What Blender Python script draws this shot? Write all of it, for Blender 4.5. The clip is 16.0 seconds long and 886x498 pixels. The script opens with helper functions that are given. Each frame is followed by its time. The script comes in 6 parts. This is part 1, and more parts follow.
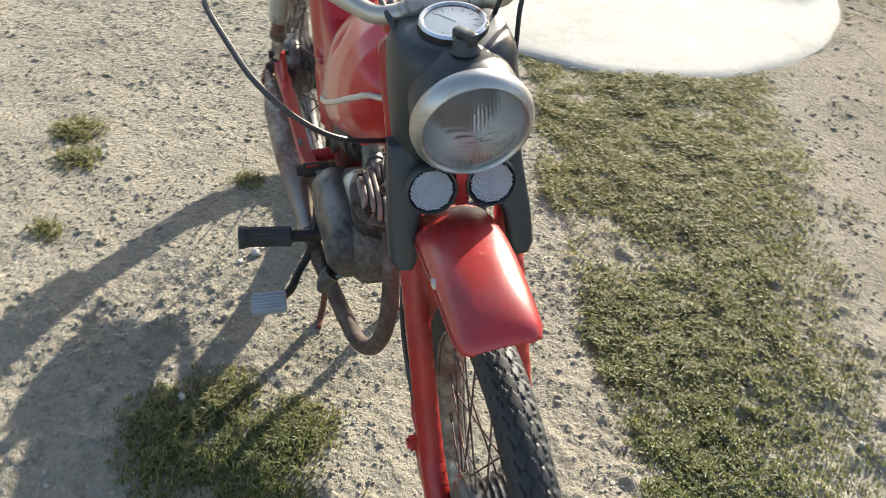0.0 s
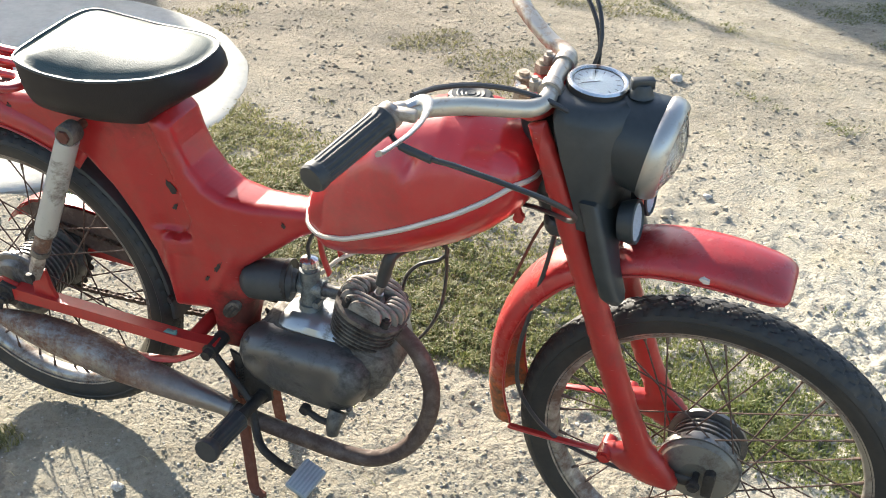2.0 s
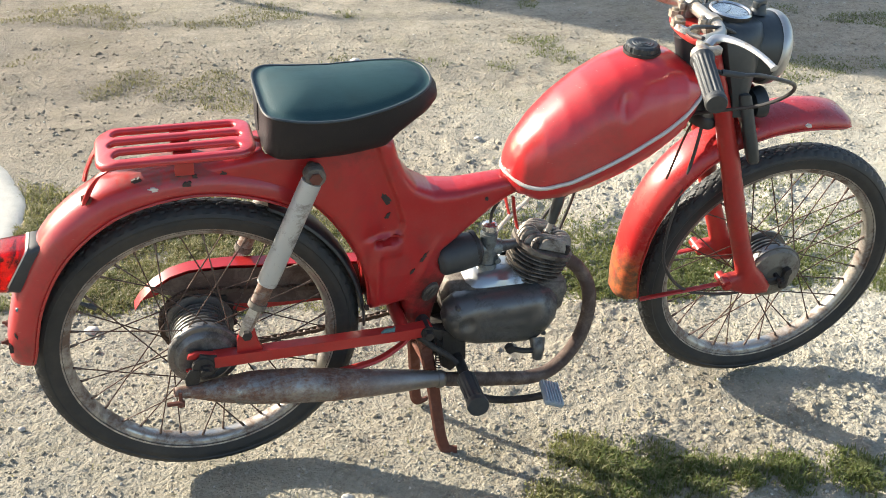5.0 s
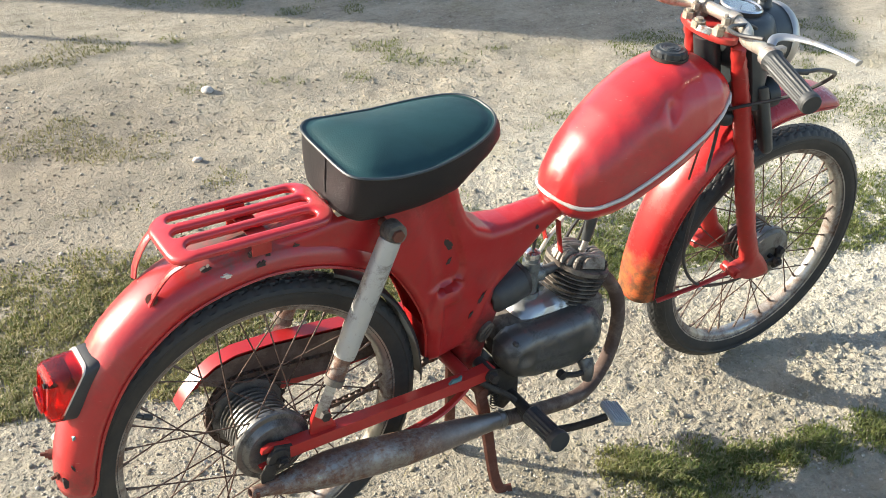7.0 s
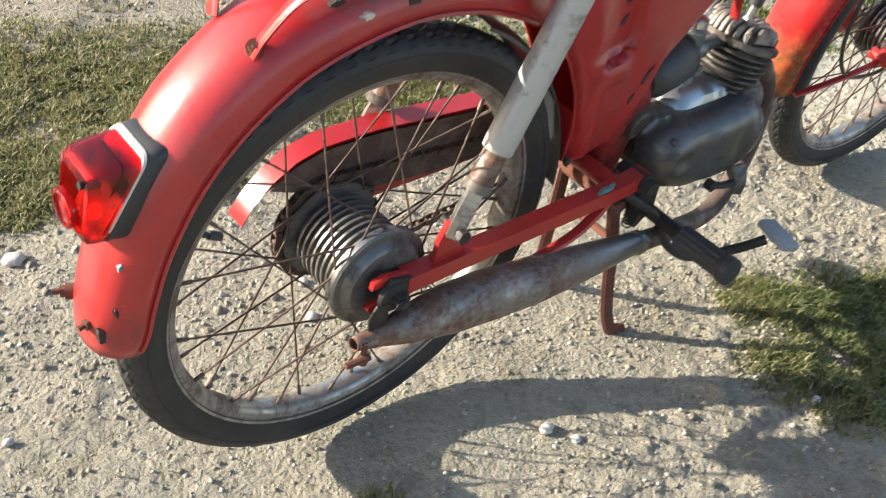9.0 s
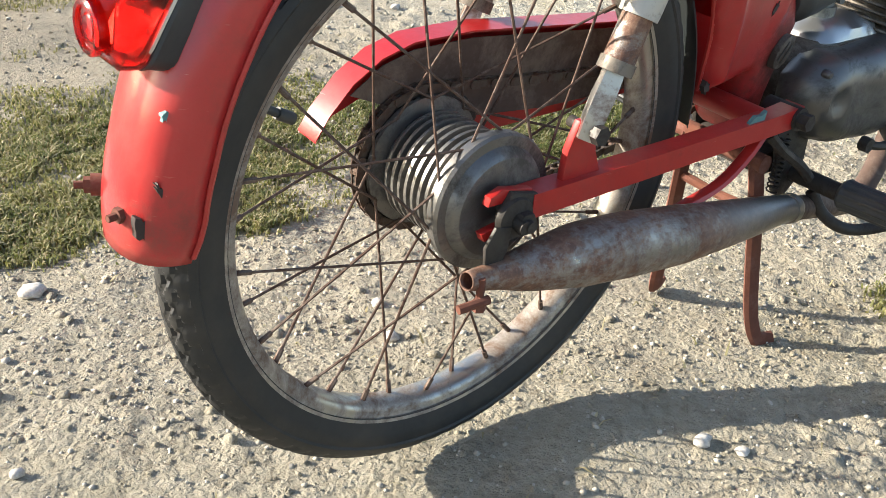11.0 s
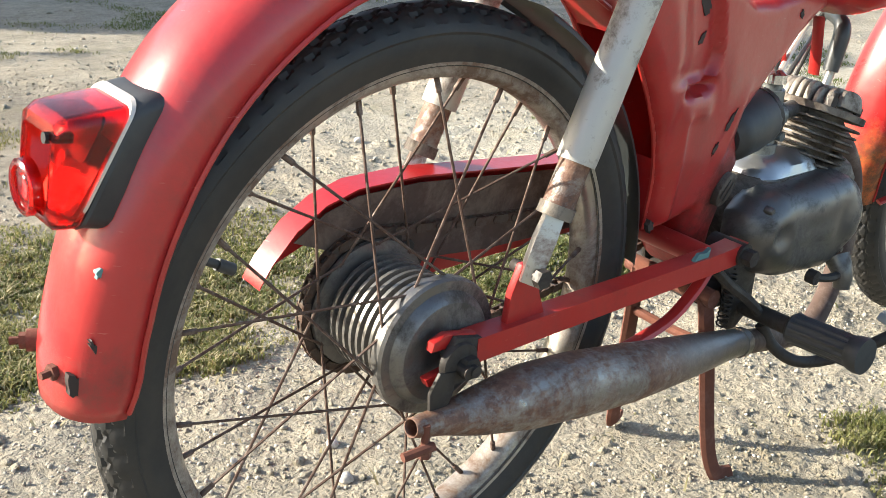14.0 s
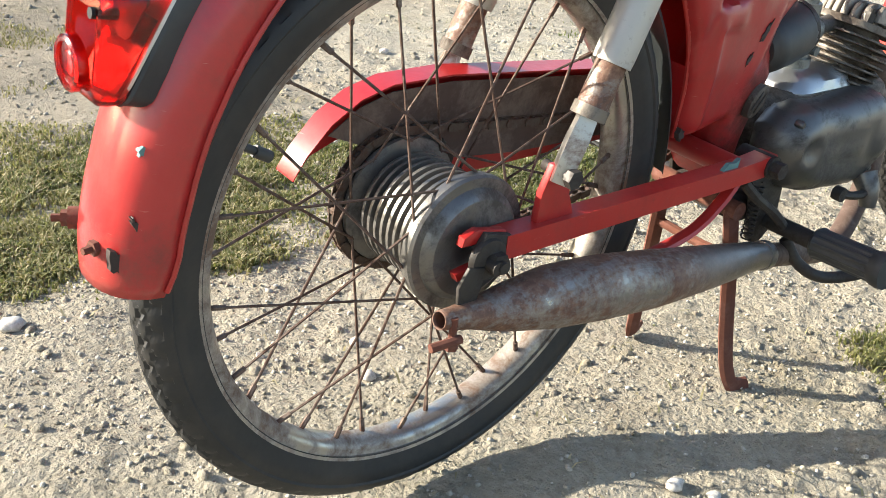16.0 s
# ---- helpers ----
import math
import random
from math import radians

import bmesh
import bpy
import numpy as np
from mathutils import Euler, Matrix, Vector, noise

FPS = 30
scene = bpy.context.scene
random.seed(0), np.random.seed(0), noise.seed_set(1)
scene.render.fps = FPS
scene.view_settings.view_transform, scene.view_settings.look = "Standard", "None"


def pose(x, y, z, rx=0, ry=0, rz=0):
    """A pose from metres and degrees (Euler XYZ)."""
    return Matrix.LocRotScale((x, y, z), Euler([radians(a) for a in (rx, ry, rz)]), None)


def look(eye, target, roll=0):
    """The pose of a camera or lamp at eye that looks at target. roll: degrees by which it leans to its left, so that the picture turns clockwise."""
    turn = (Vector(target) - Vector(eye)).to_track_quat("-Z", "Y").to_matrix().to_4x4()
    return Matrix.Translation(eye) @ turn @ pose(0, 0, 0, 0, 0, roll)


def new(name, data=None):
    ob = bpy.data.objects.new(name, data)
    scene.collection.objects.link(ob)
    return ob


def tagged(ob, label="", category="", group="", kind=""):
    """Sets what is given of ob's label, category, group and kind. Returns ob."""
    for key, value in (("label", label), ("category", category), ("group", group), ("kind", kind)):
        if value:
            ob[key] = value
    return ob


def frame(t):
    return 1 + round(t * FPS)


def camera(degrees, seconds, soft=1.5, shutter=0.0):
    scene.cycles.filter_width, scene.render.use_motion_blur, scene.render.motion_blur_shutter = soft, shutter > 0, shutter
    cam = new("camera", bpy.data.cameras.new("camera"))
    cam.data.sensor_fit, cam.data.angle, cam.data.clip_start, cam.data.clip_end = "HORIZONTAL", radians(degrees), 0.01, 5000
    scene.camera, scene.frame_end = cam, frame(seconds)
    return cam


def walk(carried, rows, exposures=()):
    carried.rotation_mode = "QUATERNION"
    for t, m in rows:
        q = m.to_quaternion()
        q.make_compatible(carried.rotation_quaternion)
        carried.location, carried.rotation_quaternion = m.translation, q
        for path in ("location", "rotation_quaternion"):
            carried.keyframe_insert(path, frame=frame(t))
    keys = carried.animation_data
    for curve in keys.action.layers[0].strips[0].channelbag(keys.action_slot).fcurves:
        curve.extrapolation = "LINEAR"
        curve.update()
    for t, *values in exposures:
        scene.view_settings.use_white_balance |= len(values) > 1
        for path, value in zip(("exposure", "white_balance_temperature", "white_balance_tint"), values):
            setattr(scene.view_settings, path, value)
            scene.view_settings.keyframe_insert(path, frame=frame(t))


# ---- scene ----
cam = camera(44.20, 16.0, soft=0.85, shutter=0.25)

# the moped leans a little to its right; it is built in its own axes
# (x forward, y to its left, z up from the ground below its wheels)
LEAN = pose(0, 0.025, 0, 3.5, 0, 0)
PATH = [
    (0, (2.0196, -0.3650, 1.4019), (0.8925, 0.0239, 0.4916), 7.24),
    (0.5, (1.8916, -0.6736, 1.3914), (0.8881, 0.0093, 0.5101), 8.31),
    (1, (1.7570, -0.9288, 1.3580), (0.8650, -0.0499, 0.5323), 7.70),
    (1.5, (1.4691, -1.0914, 1.4169), (0.8286, -0.0636, 0.5318), 2.53),
    (2, (1.2308, -1.2882, 1.4074), (0.8040, -0.0879, 0.6154), 3.71),
    (2.5, (0.9618, -1.4680, 1.4348), (0.6929, -0.2151, 0.6552), 2.65),
    (3, (0.6172, -1.5648, 1.4168), (0.5418, -0.2877, 0.6337), 1.86),
    (3.5, (0.4191, -1.6452, 1.4168), (0.5355, -0.3520, 0.6657), 3.88),
    (4, (0.2154, -1.7421, 1.4321), (0.4257, -0.4543, 0.6923), 3.38),
    (4.2, (0.1733, -1.7324, 1.4308), (0.4144, -0.4492, 0.6923), 2.73),
    (6.3, (-0.4694, -1.5389, 1.4555), (0.1902, -0.4007, 0.7348), 2.64),
    (6.5, (-0.4825, -1.4779, 1.4477), (0.2045, -0.3556, 0.7277), 1.79),
    (7, (-0.5214, -1.3466, 1.4426), (0.1963, -0.2538, 0.7073), 1.44),
    (7.5, (-0.6078, -1.2522, 1.4058), (0.1852, -0.2435, 0.6289), 3.41),
    (8, (-0.7254, -1.1325, 1.3537), (0.1159, -0.2095, 0.5228), 3.52),
    (8.5, (-0.6761, -0.9594, 1.2736), (0.1275, -0.0912, 0.3514), 6.28),
    (9, (-0.5940, -0.7805, 1.0905), (0.2234, 0.0727, 0.1664), 8.28),
    (9.5, (-0.5988, -0.6962, 0.8582), (0.2401, 0.2430, 0.0432), 4.93),
    (9.7, (-0.5992, -0.6854, 0.7735), (0.2639, 0.2731, 0.0078), 4.28),
    (11.8, (-0.5807, -0.6897, 0.6916), (0.2901, 0.3295, 0.0186), 3.64),
    (12, (-0.5820, -0.6916, 0.6926), (0.2993, 0.3212, 0.0236), 4.01),
    (12.5, (-0.5847, -0.6899, 0.6920), (0.2887, 0.3325, 0.0274), 3.95),
    (13, (-0.5843, -0.6873, 0.6951), (0.2992, 0.3505, 0.0686), 3.91),
    (13.5, (-0.5730, -0.6971, 0.7079), (0.3443, 0.3475, 0.1445), 3.19),
    (14, (-0.5623, -0.6981, 0.7172), (0.3697, 0.3506, 0.1865), 2.90),
    (14.5, (-0.5619, -0.6940, 0.7185), (0.3675, 0.3596, 0.1929), 3.31),
    (15, (-0.5649, -0.6945, 0.7078), (0.3543, 0.3512, 0.1496), 3.57),
    (15.5, (-0.5753, -0.6990, 0.6937), (0.3206, 0.3336, 0.0763), 4.08),
    (16, (-0.5843, -0.7044, 0.6984), (0.3102, 0.3230, 0.0703), 4.58),
]
EXPOSURES = [(0, 1.25), (0.5, 1.42), (1.2, 1.56), (2.5, 1.62), (3.2, 1.6), (4, 1.45), (7, 1.4), (9.5, 1.4), (12, 1.54), (16, 1.58)]
walk(cam, [(t, look(eye, target, roll)) for t, eye, target, roll in PATH], EXPOSURES)

# ---- light: a low sun from behind the moped's left side, and a clear sky ----
SUN_AZ, SUN_EL = 139.0, 23.2
world = bpy.data.worlds.new("world")
scene.world = world
world.use_nodes = True
wn = world.node_tree.nodes
sky = wn.new("ShaderNodeTexSky")
sky.sky_type = "NISHITA"
sky.sun_disc = False
sky.sun_elevation = radians(SUN_EL)
sky.sun_rotation = radians(90 - SUN_AZ)
sky.dust_density = 2.0
wn["Background"].inputs["Strength"].default_value = 0.13
world.node_tree.links.new(sky.outputs[0], wn["Background"].inputs["Color"])
sun_data = bpy.data.lights.new("sun", "SUN")
sun_data.energy, sun_data.angle, sun_data.color = 5.0, radians(0.6), (1.0, 0.93, 0.80)
SUN_WAY = Vector((math.cos(radians(SUN_AZ)) * math.cos(radians(SUN_EL)), math.sin(radians(SUN_AZ)) * math.cos(radians(SUN_EL)), math.sin(radians(SUN_EL))))
sun = new("sun", sun_data)
sun.matrix_world = look(SUN_WAY * 30, (0, 0, 0))


# ---- materials ----
class Nodes:
    """A small wrapper for building node materials."""

    def __init__(self, name):
        self.mat = bpy.data.materials.new(name)
        self.mat.use_nodes = True
        self.tree = self.mat.node_tree
        self.bsdf = self.tree.nodes["Principled BSDF"]

    def put(self, kind, **values):
        n = self.tree.nodes.new(kind)
        for k, v in values.items():
            n.inputs[k.replace("_", " ")].default_value = v
        return n

    def link(self, a, b):
        self.tree.links.new(a, b)

    def coords(self, scale=(1, 1, 1)):
        c = self.tree.nodes.new("ShaderNodeTexCoord")
        m = self.put("ShaderNodeMapping", Scale=scale)
        self.link(c.outputs["Object"], m.inputs["Vector"])
        return m.outputs[0]

    def noise(self, scale, detail=4.0, rough=0.6, vec=None, distortion=0.0):
        n = self.put("ShaderNodeTexNoise", Scale=scale, Detail=detail, Roughness=rough, Distortion=distortion)
        self.link(vec if vec is not None else self.coords(), n.inputs["Vector"])
        return n.outputs["Fac"]

    def ramp(self, fac, stops):
        n = self.tree.nodes.new("ShaderNodeValToRGB")
        while len(n.color_ramp.elements) < len(stops):
            n.color_ramp.elements.new(0.5)
        for e, (p, c) in zip(n.color_ramp.elements, stops):
            e.position, e.color = p, (*c, 1) if len(c) == 3 else c
        self.link(fac, n.inputs[0])
        return n.outputs[0]

    def mask(self, fac, lo, hi):
        n = self.put("ShaderNodeMapRange")
        n.inputs["From Min"].default_value, n.inputs["From Max"].default_value = lo, hi
        self.link(fac, n.inputs["Value"])
        return n.outputs[0]

    def mix(self, fac, a, b):
        n = self.tree.nodes.new("ShaderNodeMix")
        n.data_type = "RGBA"
        for v, s in ((fac, 0), (a, 6), (b, 7)):
            if isinstance(v, (int, float)):
                n.inputs[s].default_value = v
            elif isinstance(v, tuple):
                n.inputs[s].default_value = (*v, 1)
            else:
                self.link(v, n.inputs[s])
        return n.outputs[2]

    def math(self, op, a, b=0.0):
        n = self.tree.nodes.new("ShaderNodeMath")
        n.operation = op
        for v, s in ((a, 0), (b, 1)):
            if isinstance(v, (int, float)):
                n.inputs[s].default_value = v
            else:
                self.link(v, n.inputs[s])
        return n.outputs[0]

    def bump(self, height, strength=0.3, distance=0.002):
        n = self.put("ShaderNodeBump", Strength=strength, Distance=distance)
        self.link(height, n.inputs["Height"])
        self.link(n.outputs[0], self.bsdf.inputs["Normal"])

    def set(self, **values):
        for k, v in values.items():
            s = self.bsdf.inputs[k.replace("_", " ")]
            if isinstance(v, (int, float)):
                s.default_value = v
            elif isinstance(v, tuple):
                s.default_value = (*v, 1) if len(v) == 3 else v
            else:
                self.link(v, s)
        return self.mat


def paint_red(name, base, faded, chip_scale=16.0, chip=0.76, rust=(0.07, 0.028, 0.02), coat=1.0, gloss=0.27, tail=0.0, stains=()):
    """Old brushed-on enamel: faded in patches, chipped to rust and primer, slightly wavy. tail: a lower end rubbed down to orange primer and rust."""
    m = Nodes(name)
    big, fine = m.noise(3.2, 5, 0.6), m.noise(140.0, 3, 0.6)
    col = m.mix(m.mask(big, 0.38, 0.68), base, faded)
    dirt = m.mask(m.noise(8.0, 9, 0.78, distortion=0.4), 0.48, 0.76)
    col = m.mix(m.math("MULTIPLY", dirt, 0.62), col, (0.12, 0.030, 0.026))
    streak = m.mask(m.noise(20.0, 6, 0.7, m.coords((2.0, 2.0, 0.35))), 0.60, 0.76)
    col = m.mix(m.math("MULTIPLY", streak, 0.35), col, (0.10, 0.03, 0.024))
    spread = m.mask(m.noise(4.3, 3, 0.6), 0.42, 0.62)
    rag = m.noise(chip_scale, 9, 0.74, distortion=0.9)
    c1 = m.math("MULTIPLY", m.mask(rag, chip, chip + 0.02), spread)
    col = m.mix(m.math("MULTIPLY", m.mask(rag, chip - 0.06, chip), 0.35), col, (0.20, 0.03, 0.025))
    col = m.mix(c1, col, rust)
    c2 = m.mask(m.noise(chip_scale * 2.3, 7, 0.75, distortion=0.5), chip + 0.05, chip + 0.06)
    col = m.mix(m.math("MULTIPLY", c2, 0.8), col, (0.42, 0.36, 0.30))
    scratch = m.mask(m.noise(60.0, 2, 0.5, m.coords((1.0, 1.0, 9.0))), 0.73, 0.77)
    col = m.mix(m.math("MULTIPLY", scratch, 0.40), col, (0.55, 0.22, 0.18))
    bare = c1
    if tail:
        z = m.tree.nodes.new("ShaderNodeSeparateXYZ")
        m.link(m.coords(), z.inputs[0])
        worn = m.mask(m.math("ADD", z.outputs["Z"], m.math("MULTIPLY", m.noise(13.0, 8, 0.75), 0.26)), tail + 0.17, tail + 0.10)
        patch = m.ramp(m.noise(34.0, 7, 0.75), [(0.30, (0.07, 0.045, 0.03)), (0.46, (0.20, 0.075, 0.03)), (0.56, (0.45, 0.11, 0.03)), (0.72, (0.55, 0.06, 0.03))])
        col = m.mix(worn, col, patch)
        bare = m.math("MAXIMUM", c1, m.math("MULTIPLY", worn, 0.8))
    for place, reach, tone in stains:
        gap = m.tree.nodes.new("ShaderNodeVectorMath")
        gap.operation = "DISTANCE"
        gap.inputs[1].default_value = place
        m.link(m.coords(), gap.inputs[0])
        spot = m.mask(m.math("ADD", gap.outputs["Value"], m.math("MULTIPLY", m.noise(22.0, 9, 0.78), 0.16)), reach + 0.10, reach + 0.05)
        col = m.mix(m.math("MULTIPLY", spot, 0.85), col, tone)
        bare = m.math("MAXIMUM", bare, m.math("MULTIPLY", spot, 0.7))
    dust = m.mask(m.noise(5.5, 8, 0.7), 0.50, 0.80)
    col = m.mix(m.math("MULTIPLY", dust, 0.09), col, (0.40, 0.30, 0.24))
    rough = m.math("ADD", m.math("MULTIPLY", bare, 0.4), m.math("ADD", m.math("MULTIPLY", fine, 0.14), 0.32))
    h = m.math("SUBTRACT", m.math("ADD", m.math("MULTIPLY", m.noise(26.0, 5, 0.55), 0.7), m.math("ADD", m.math("MULTIPLY", m.noise(75.0, 3, 0.6), 0.20), m.math("MULTIPLY", m.noise(210.0, 3, 0.6), 0.05))), m.math("MULTIPLY", bare, 0.35))
    m.bump(h, 0.30, 0.0030)
    shine = m.math("ADD", m.math("MULTIPLY", m.noise(15.0, 7, 0.7), 0.14), gloss - 0.07)
    return m.set(Base_Color=col, Roughness=rough, Specular_IOR_Level=0.25, Coat_Weight=m.math("MULTIPLY", m.math("SUBTRACT", 1.0, bare), coat), Coat_Roughness=shine)


def metal(name, base, rust_amount=0.5, rough=0.35, rust=(0.16, 0.075, 0.04), scale=16.0, metallic=0.9, bump=0.2):
    """Bare or plated metal under patches of rust and grime."""
    m = Nodes(name)
    r = m.mask(m.noise(scale, 8, 0.75, distortion=0.3), 0.62 - 0.3 * rust_amount, 0.72 - 0.2 * rust_amount)
    speck = m.mask(m.noise(scale * 9, 4, 0.7), 0.60, 0.75)
    r = m.math("MAXIMUM", r, m.math("MULTIPLY", speck, min(1.0, rust_amount * 1.2)))
    tone = m.mix(m.noise(5.0, 6, 0.7), tuple(v * 0.72 for v in base), base)
    rc = m.mix(m.noise(70.0, 5, 0.7), rust, tuple(v * 0.45 for v in rust))
    m.bump(m.math("ADD", m.math("MULTIPLY", r, 0.6), m.noise(180.0, 3, 0.6)), bump, 0.0008)
    return m.set(Base_Color=m.mix(r, tone, rc), Metallic=m.math("MULTIPLY", m.math("SUBTRACT", 1.0, r), metallic),
                 Roughness=m.math("ADD", m.math("MULTIPLY", r, 0.4), m.math("ADD", m.math("MULTIPLY", m.noise(25.0, 5, 0.6), 0.2), rough - 0.1)))


def rubber(name, base=(0.018, 0.02, 0.021), dust=(0.20, 0.17, 0.13), dusty=0.35, rough=0.62, scale=11.0):
    """Weathered black rubber or plastic with dry dust in it."""
    m = Nodes(name)
    d = m.math("MULTIPLY", m.mask(m.noise(scale, 7, 0.72), 0.42, 0.75), dusty)
    col = m.mix(d, m.mix(m.noise(45.0, 4, 0.6), base, tuple(v * 1.9 for v in base)), dust)
    m.bump(m.noise(220.0, 3, 0.6), 0.15, 0.0006)
    return m.set(Base_Color=col, Roughness=m.math("ADD", m.math("MULTIPLY", m.noise(30.0, 4, 0.6), 0.2), rough - 0.1))


def plain(name, base, rough=0.5, metallic=0.0, var=0.25, scale=30.0):
    m = Nodes(name)
    col = m.mix(m.noise(scale, 6, 0.65), tuple(v * (1 - var) for v in base), tuple(min(1, v * (1 + var * 0.6)) for v in base))
    m.bump(m.noise(scale * 6, 3, 0.6), 0.12, 0.0006)
    return m.set(Base_Color=col, Roughness=rough, Metallic=metallic)


RED = paint_red("red_enamel", (0.35, 0.010, 0.011), (0.38, 0.019, 0.019), chip=0.72, coat=0.55, gloss=0.22,
                stains=(((0.45, -0.03, 0.36), 0.055, (0.035, 0.022, 0.016)), ((0.42, -0.03, 0.285), 0.03, (0.04, 0.025, 0.018)), ((0.0, 0.0, 0.69), 0.052, (0.10, 0.085, 0.07)), ((-0.07, 0.0, 0.685), 0.045, (0.10, 0.085, 0.07)), ((0.28, -0.05, 0.70), 0.035, (0.10, 0.03, 0.024))))
RED_GUARD = paint_red("red_guard_enamel", (0.35, 0.010, 0.011), (0.40, 0.026, 0.025), chip_scale=26, chip=0.67, coat=0.75, gloss=0.17,
                      stains=(((0.0, 0.0, 0.69), 0.052, (0.10, 0.085, 0.07)), ((-0.07, 0.0, 0.685), 0.045, (0.10, 0.085, 0.07)), ((-0.33, -0.02, 0.33), 0.022, (0.30, 0.06, 0.045)), ((-0.30, -0.05, 0.36), 0.012, (0.13, 0.04, 0.03))))
RED_TANK = paint_red("red_tank_enamel", (0.41, 0.011, 0.014), (0.45, 0.022, 0.023), chip=0.82, gloss=0.17, coat=0.85)
RED_WORN = paint_red("red_worn_enamel", (0.35, 0.012, 0.010), (0.40, 0.034, 0.027), chip_scale=30, chip=0.66, coat=0.4, gloss=0.3)
RED_ORANGE = paint_red("red_over_orange", (0.39, 0.011, 0.013), (0.44, 0.026, 0.026), chip_scale=20, chip=0.74, tail=0.335, coat=0.8)
CHROME = metal("dull_chrome", (0.62, 0.62, 0.61), 0.25, 0.2, bump=0.08)
RIM = metal("worn_rim", (0.46, 0.44, 0.40), 0.62, 0.32, rust=(0.17, 0.105, 0.07), scale=12)
SPOKE = metal("rusty_spoke", (0.20, 0.15, 0.12), 0.9, 0.5, rust=(0.09, 0.045, 0.028), scale=40, metallic=0.6)
ALU = metal("oily_aluminium", (0.155, 0.15, 0.142), 0.40, 0.36, rust=(0.042, 0.036, 0.031), scale=13, metallic=0.7)
FIN = metal("dusty_cast_head", (0.30, 0.27, 0.23), 0.45, 0.55, rust=(0.13, 0.10, 0.075), scale=22, metallic=0.4, bump=0.4)
CAST = metal("dirty_cast_fins", (0.20, 0.175, 0.145), 0.7, 0.55, rust=(0.06, 0.042, 0.03), scale=18, metallic=0.5, bump=0.4)
HUB = metal("dull_hub", (0.22, 0.212, 0.198), 0.5, 0.38, rust=(0.07, 0.06, 0.05), scale=20, metallic=0.8)


def make_exhaust():
    """Old chrome, clean towards the pipe, eaten into long brown patches with pale specks along the body."""
    m = Nodes("rusty_exhaust")
    sep = m.tree.nodes.new("ShaderNodeSeparateXYZ")
    m.link(m.coords(), sep.inputs[0])
    big = m.noise(9.0, 9, 0.72, m.coords((0.7, 1.6, 1.6)), 0.5)
    body = m.mask(m.math("ADD", sep.outputs["X"], m.math("MULTIPLY", big, 0.30)), 0.56, 0.40)
    spotty = m.math("ADD", m.math("MULTIPLY", big, 0.62), m.math("MULTIPLY", m.noise(60.0, 8, 0.75), 0.38))
    rusted = m.math("MULTIPLY", m.mask(spotty, 0.41, 0.50), m.math("ADD", m.math("MULTIPLY", body, 0.85), 0.12))
    pits = m.math("MULTIPLY", m.mask(m.noise(75.0, 6, 0.7), 0.50, 0.62), m.math("ADD", m.math("MULTIPLY", body, 0.7), 0.15))
    r = m.math("MAXIMUM", rusted, m.math("MULTIPLY", pits, 0.8))
    chrome = m.mix(m.noise(22.0, 7, 0.7), (0.16, 0.145, 0.13), (0.36, 0.34, 0.31))
    brown = m.ramp(m.math("ADD", m.math("MULTIPLY", m.noise(22.0, 6, 0.7), 0.45), m.math("MULTIPLY", m.noise(150.0, 5, 0.7), 0.55)), [(0.30, (0.045, 0.024, 0.019)), (0.48, (0.125, 0.056, 0.032)), (0.60, (0.205, 0.115, 0.070)), (0.72, (0.36, 0.32, 0.27))])
    m.bump(m.math("ADD", m.math("MULTIPLY", r, 0.7), m.math("MULTIPLY", m.noise(150.0, 5, 0.7), 1.4)), 0.45, 0.0012)
    return m.set(Base_Color=m.mix(r, chrome, brown), Metallic=m.math("MULTIPLY", m.math("SUBTRACT", 1.0, r), 0.85),
                 Roughness=m.math("ADD", m.math("MULTIPLY", r, 0.36), m.math("ADD", m.math("MULTIPLY", m.noise(30.0, 5, 0.6), 0.16), 0.22)))


EXHAUST = make_exhaust()
PIPE = metal("browned_pipe", (0.20, 0.15, 0.12), 0.9, 0.45, rust=(0.10, 0.06, 0.045), scale=20, metallic=0.6)
STEEL = metal("bare_steel", (0.50, 0.48, 0.44), 0.4, 0.35)
DARK_STEEL = metal("greasy_steel", (0.050, 0.045, 0.040), 0.6, 0.5, rust=(0.034, 0.024, 0.018), scale=30, metallic=0.5)
RUSTY = metal("rusty_iron", (0.17, 0.065, 0.045), 0.95, 0.6, rust=(0.16, 0.055, 0.032), scale=30, metallic=0.2, bump=0.4)
ALLOY = metal("clean_alloy", (0.45, 0.46, 0.46), 0.2, 0.34, rust=(0.12, 0.10, 0.08), metallic=0.85)
LAMP_RIM = metal("satin_rim", (0.52, 0.50, 0.46), 0.32, 0.36, rust=(0.30, 0.22, 0.14), scale=9, metallic=0.8, bump=0.06)
SHOCK = metal("painted_grey_tube", (0.50, 0.48, 0.43), 0.3, 0.42, rust=(0.13, 0.09, 0.065), scale=14, metallic=0.25)
TYRE = rubber("old_tyre", (0.009, 0.010, 0.0105), (0.13, 0.10, 0.07), 0.20, 0.60, 14.0)
RUBBER = rubber("black_rubber", dusty=0.15, rough=0.55)
PLASTIC = rubber("black_cover", (0.014, 0.017, 0.018), (0.10, 0.10, 0.095), 0.3, 0.42, 8.0)
CABLE = rubber("black_cable", (0.015, 0.015, 0.016), dusty=0.2, rough=0.45)
GREY_CABLE = rubber("grey_cable", (0.10, 0.10, 0.095), dusty=0.3, rough=0.5)


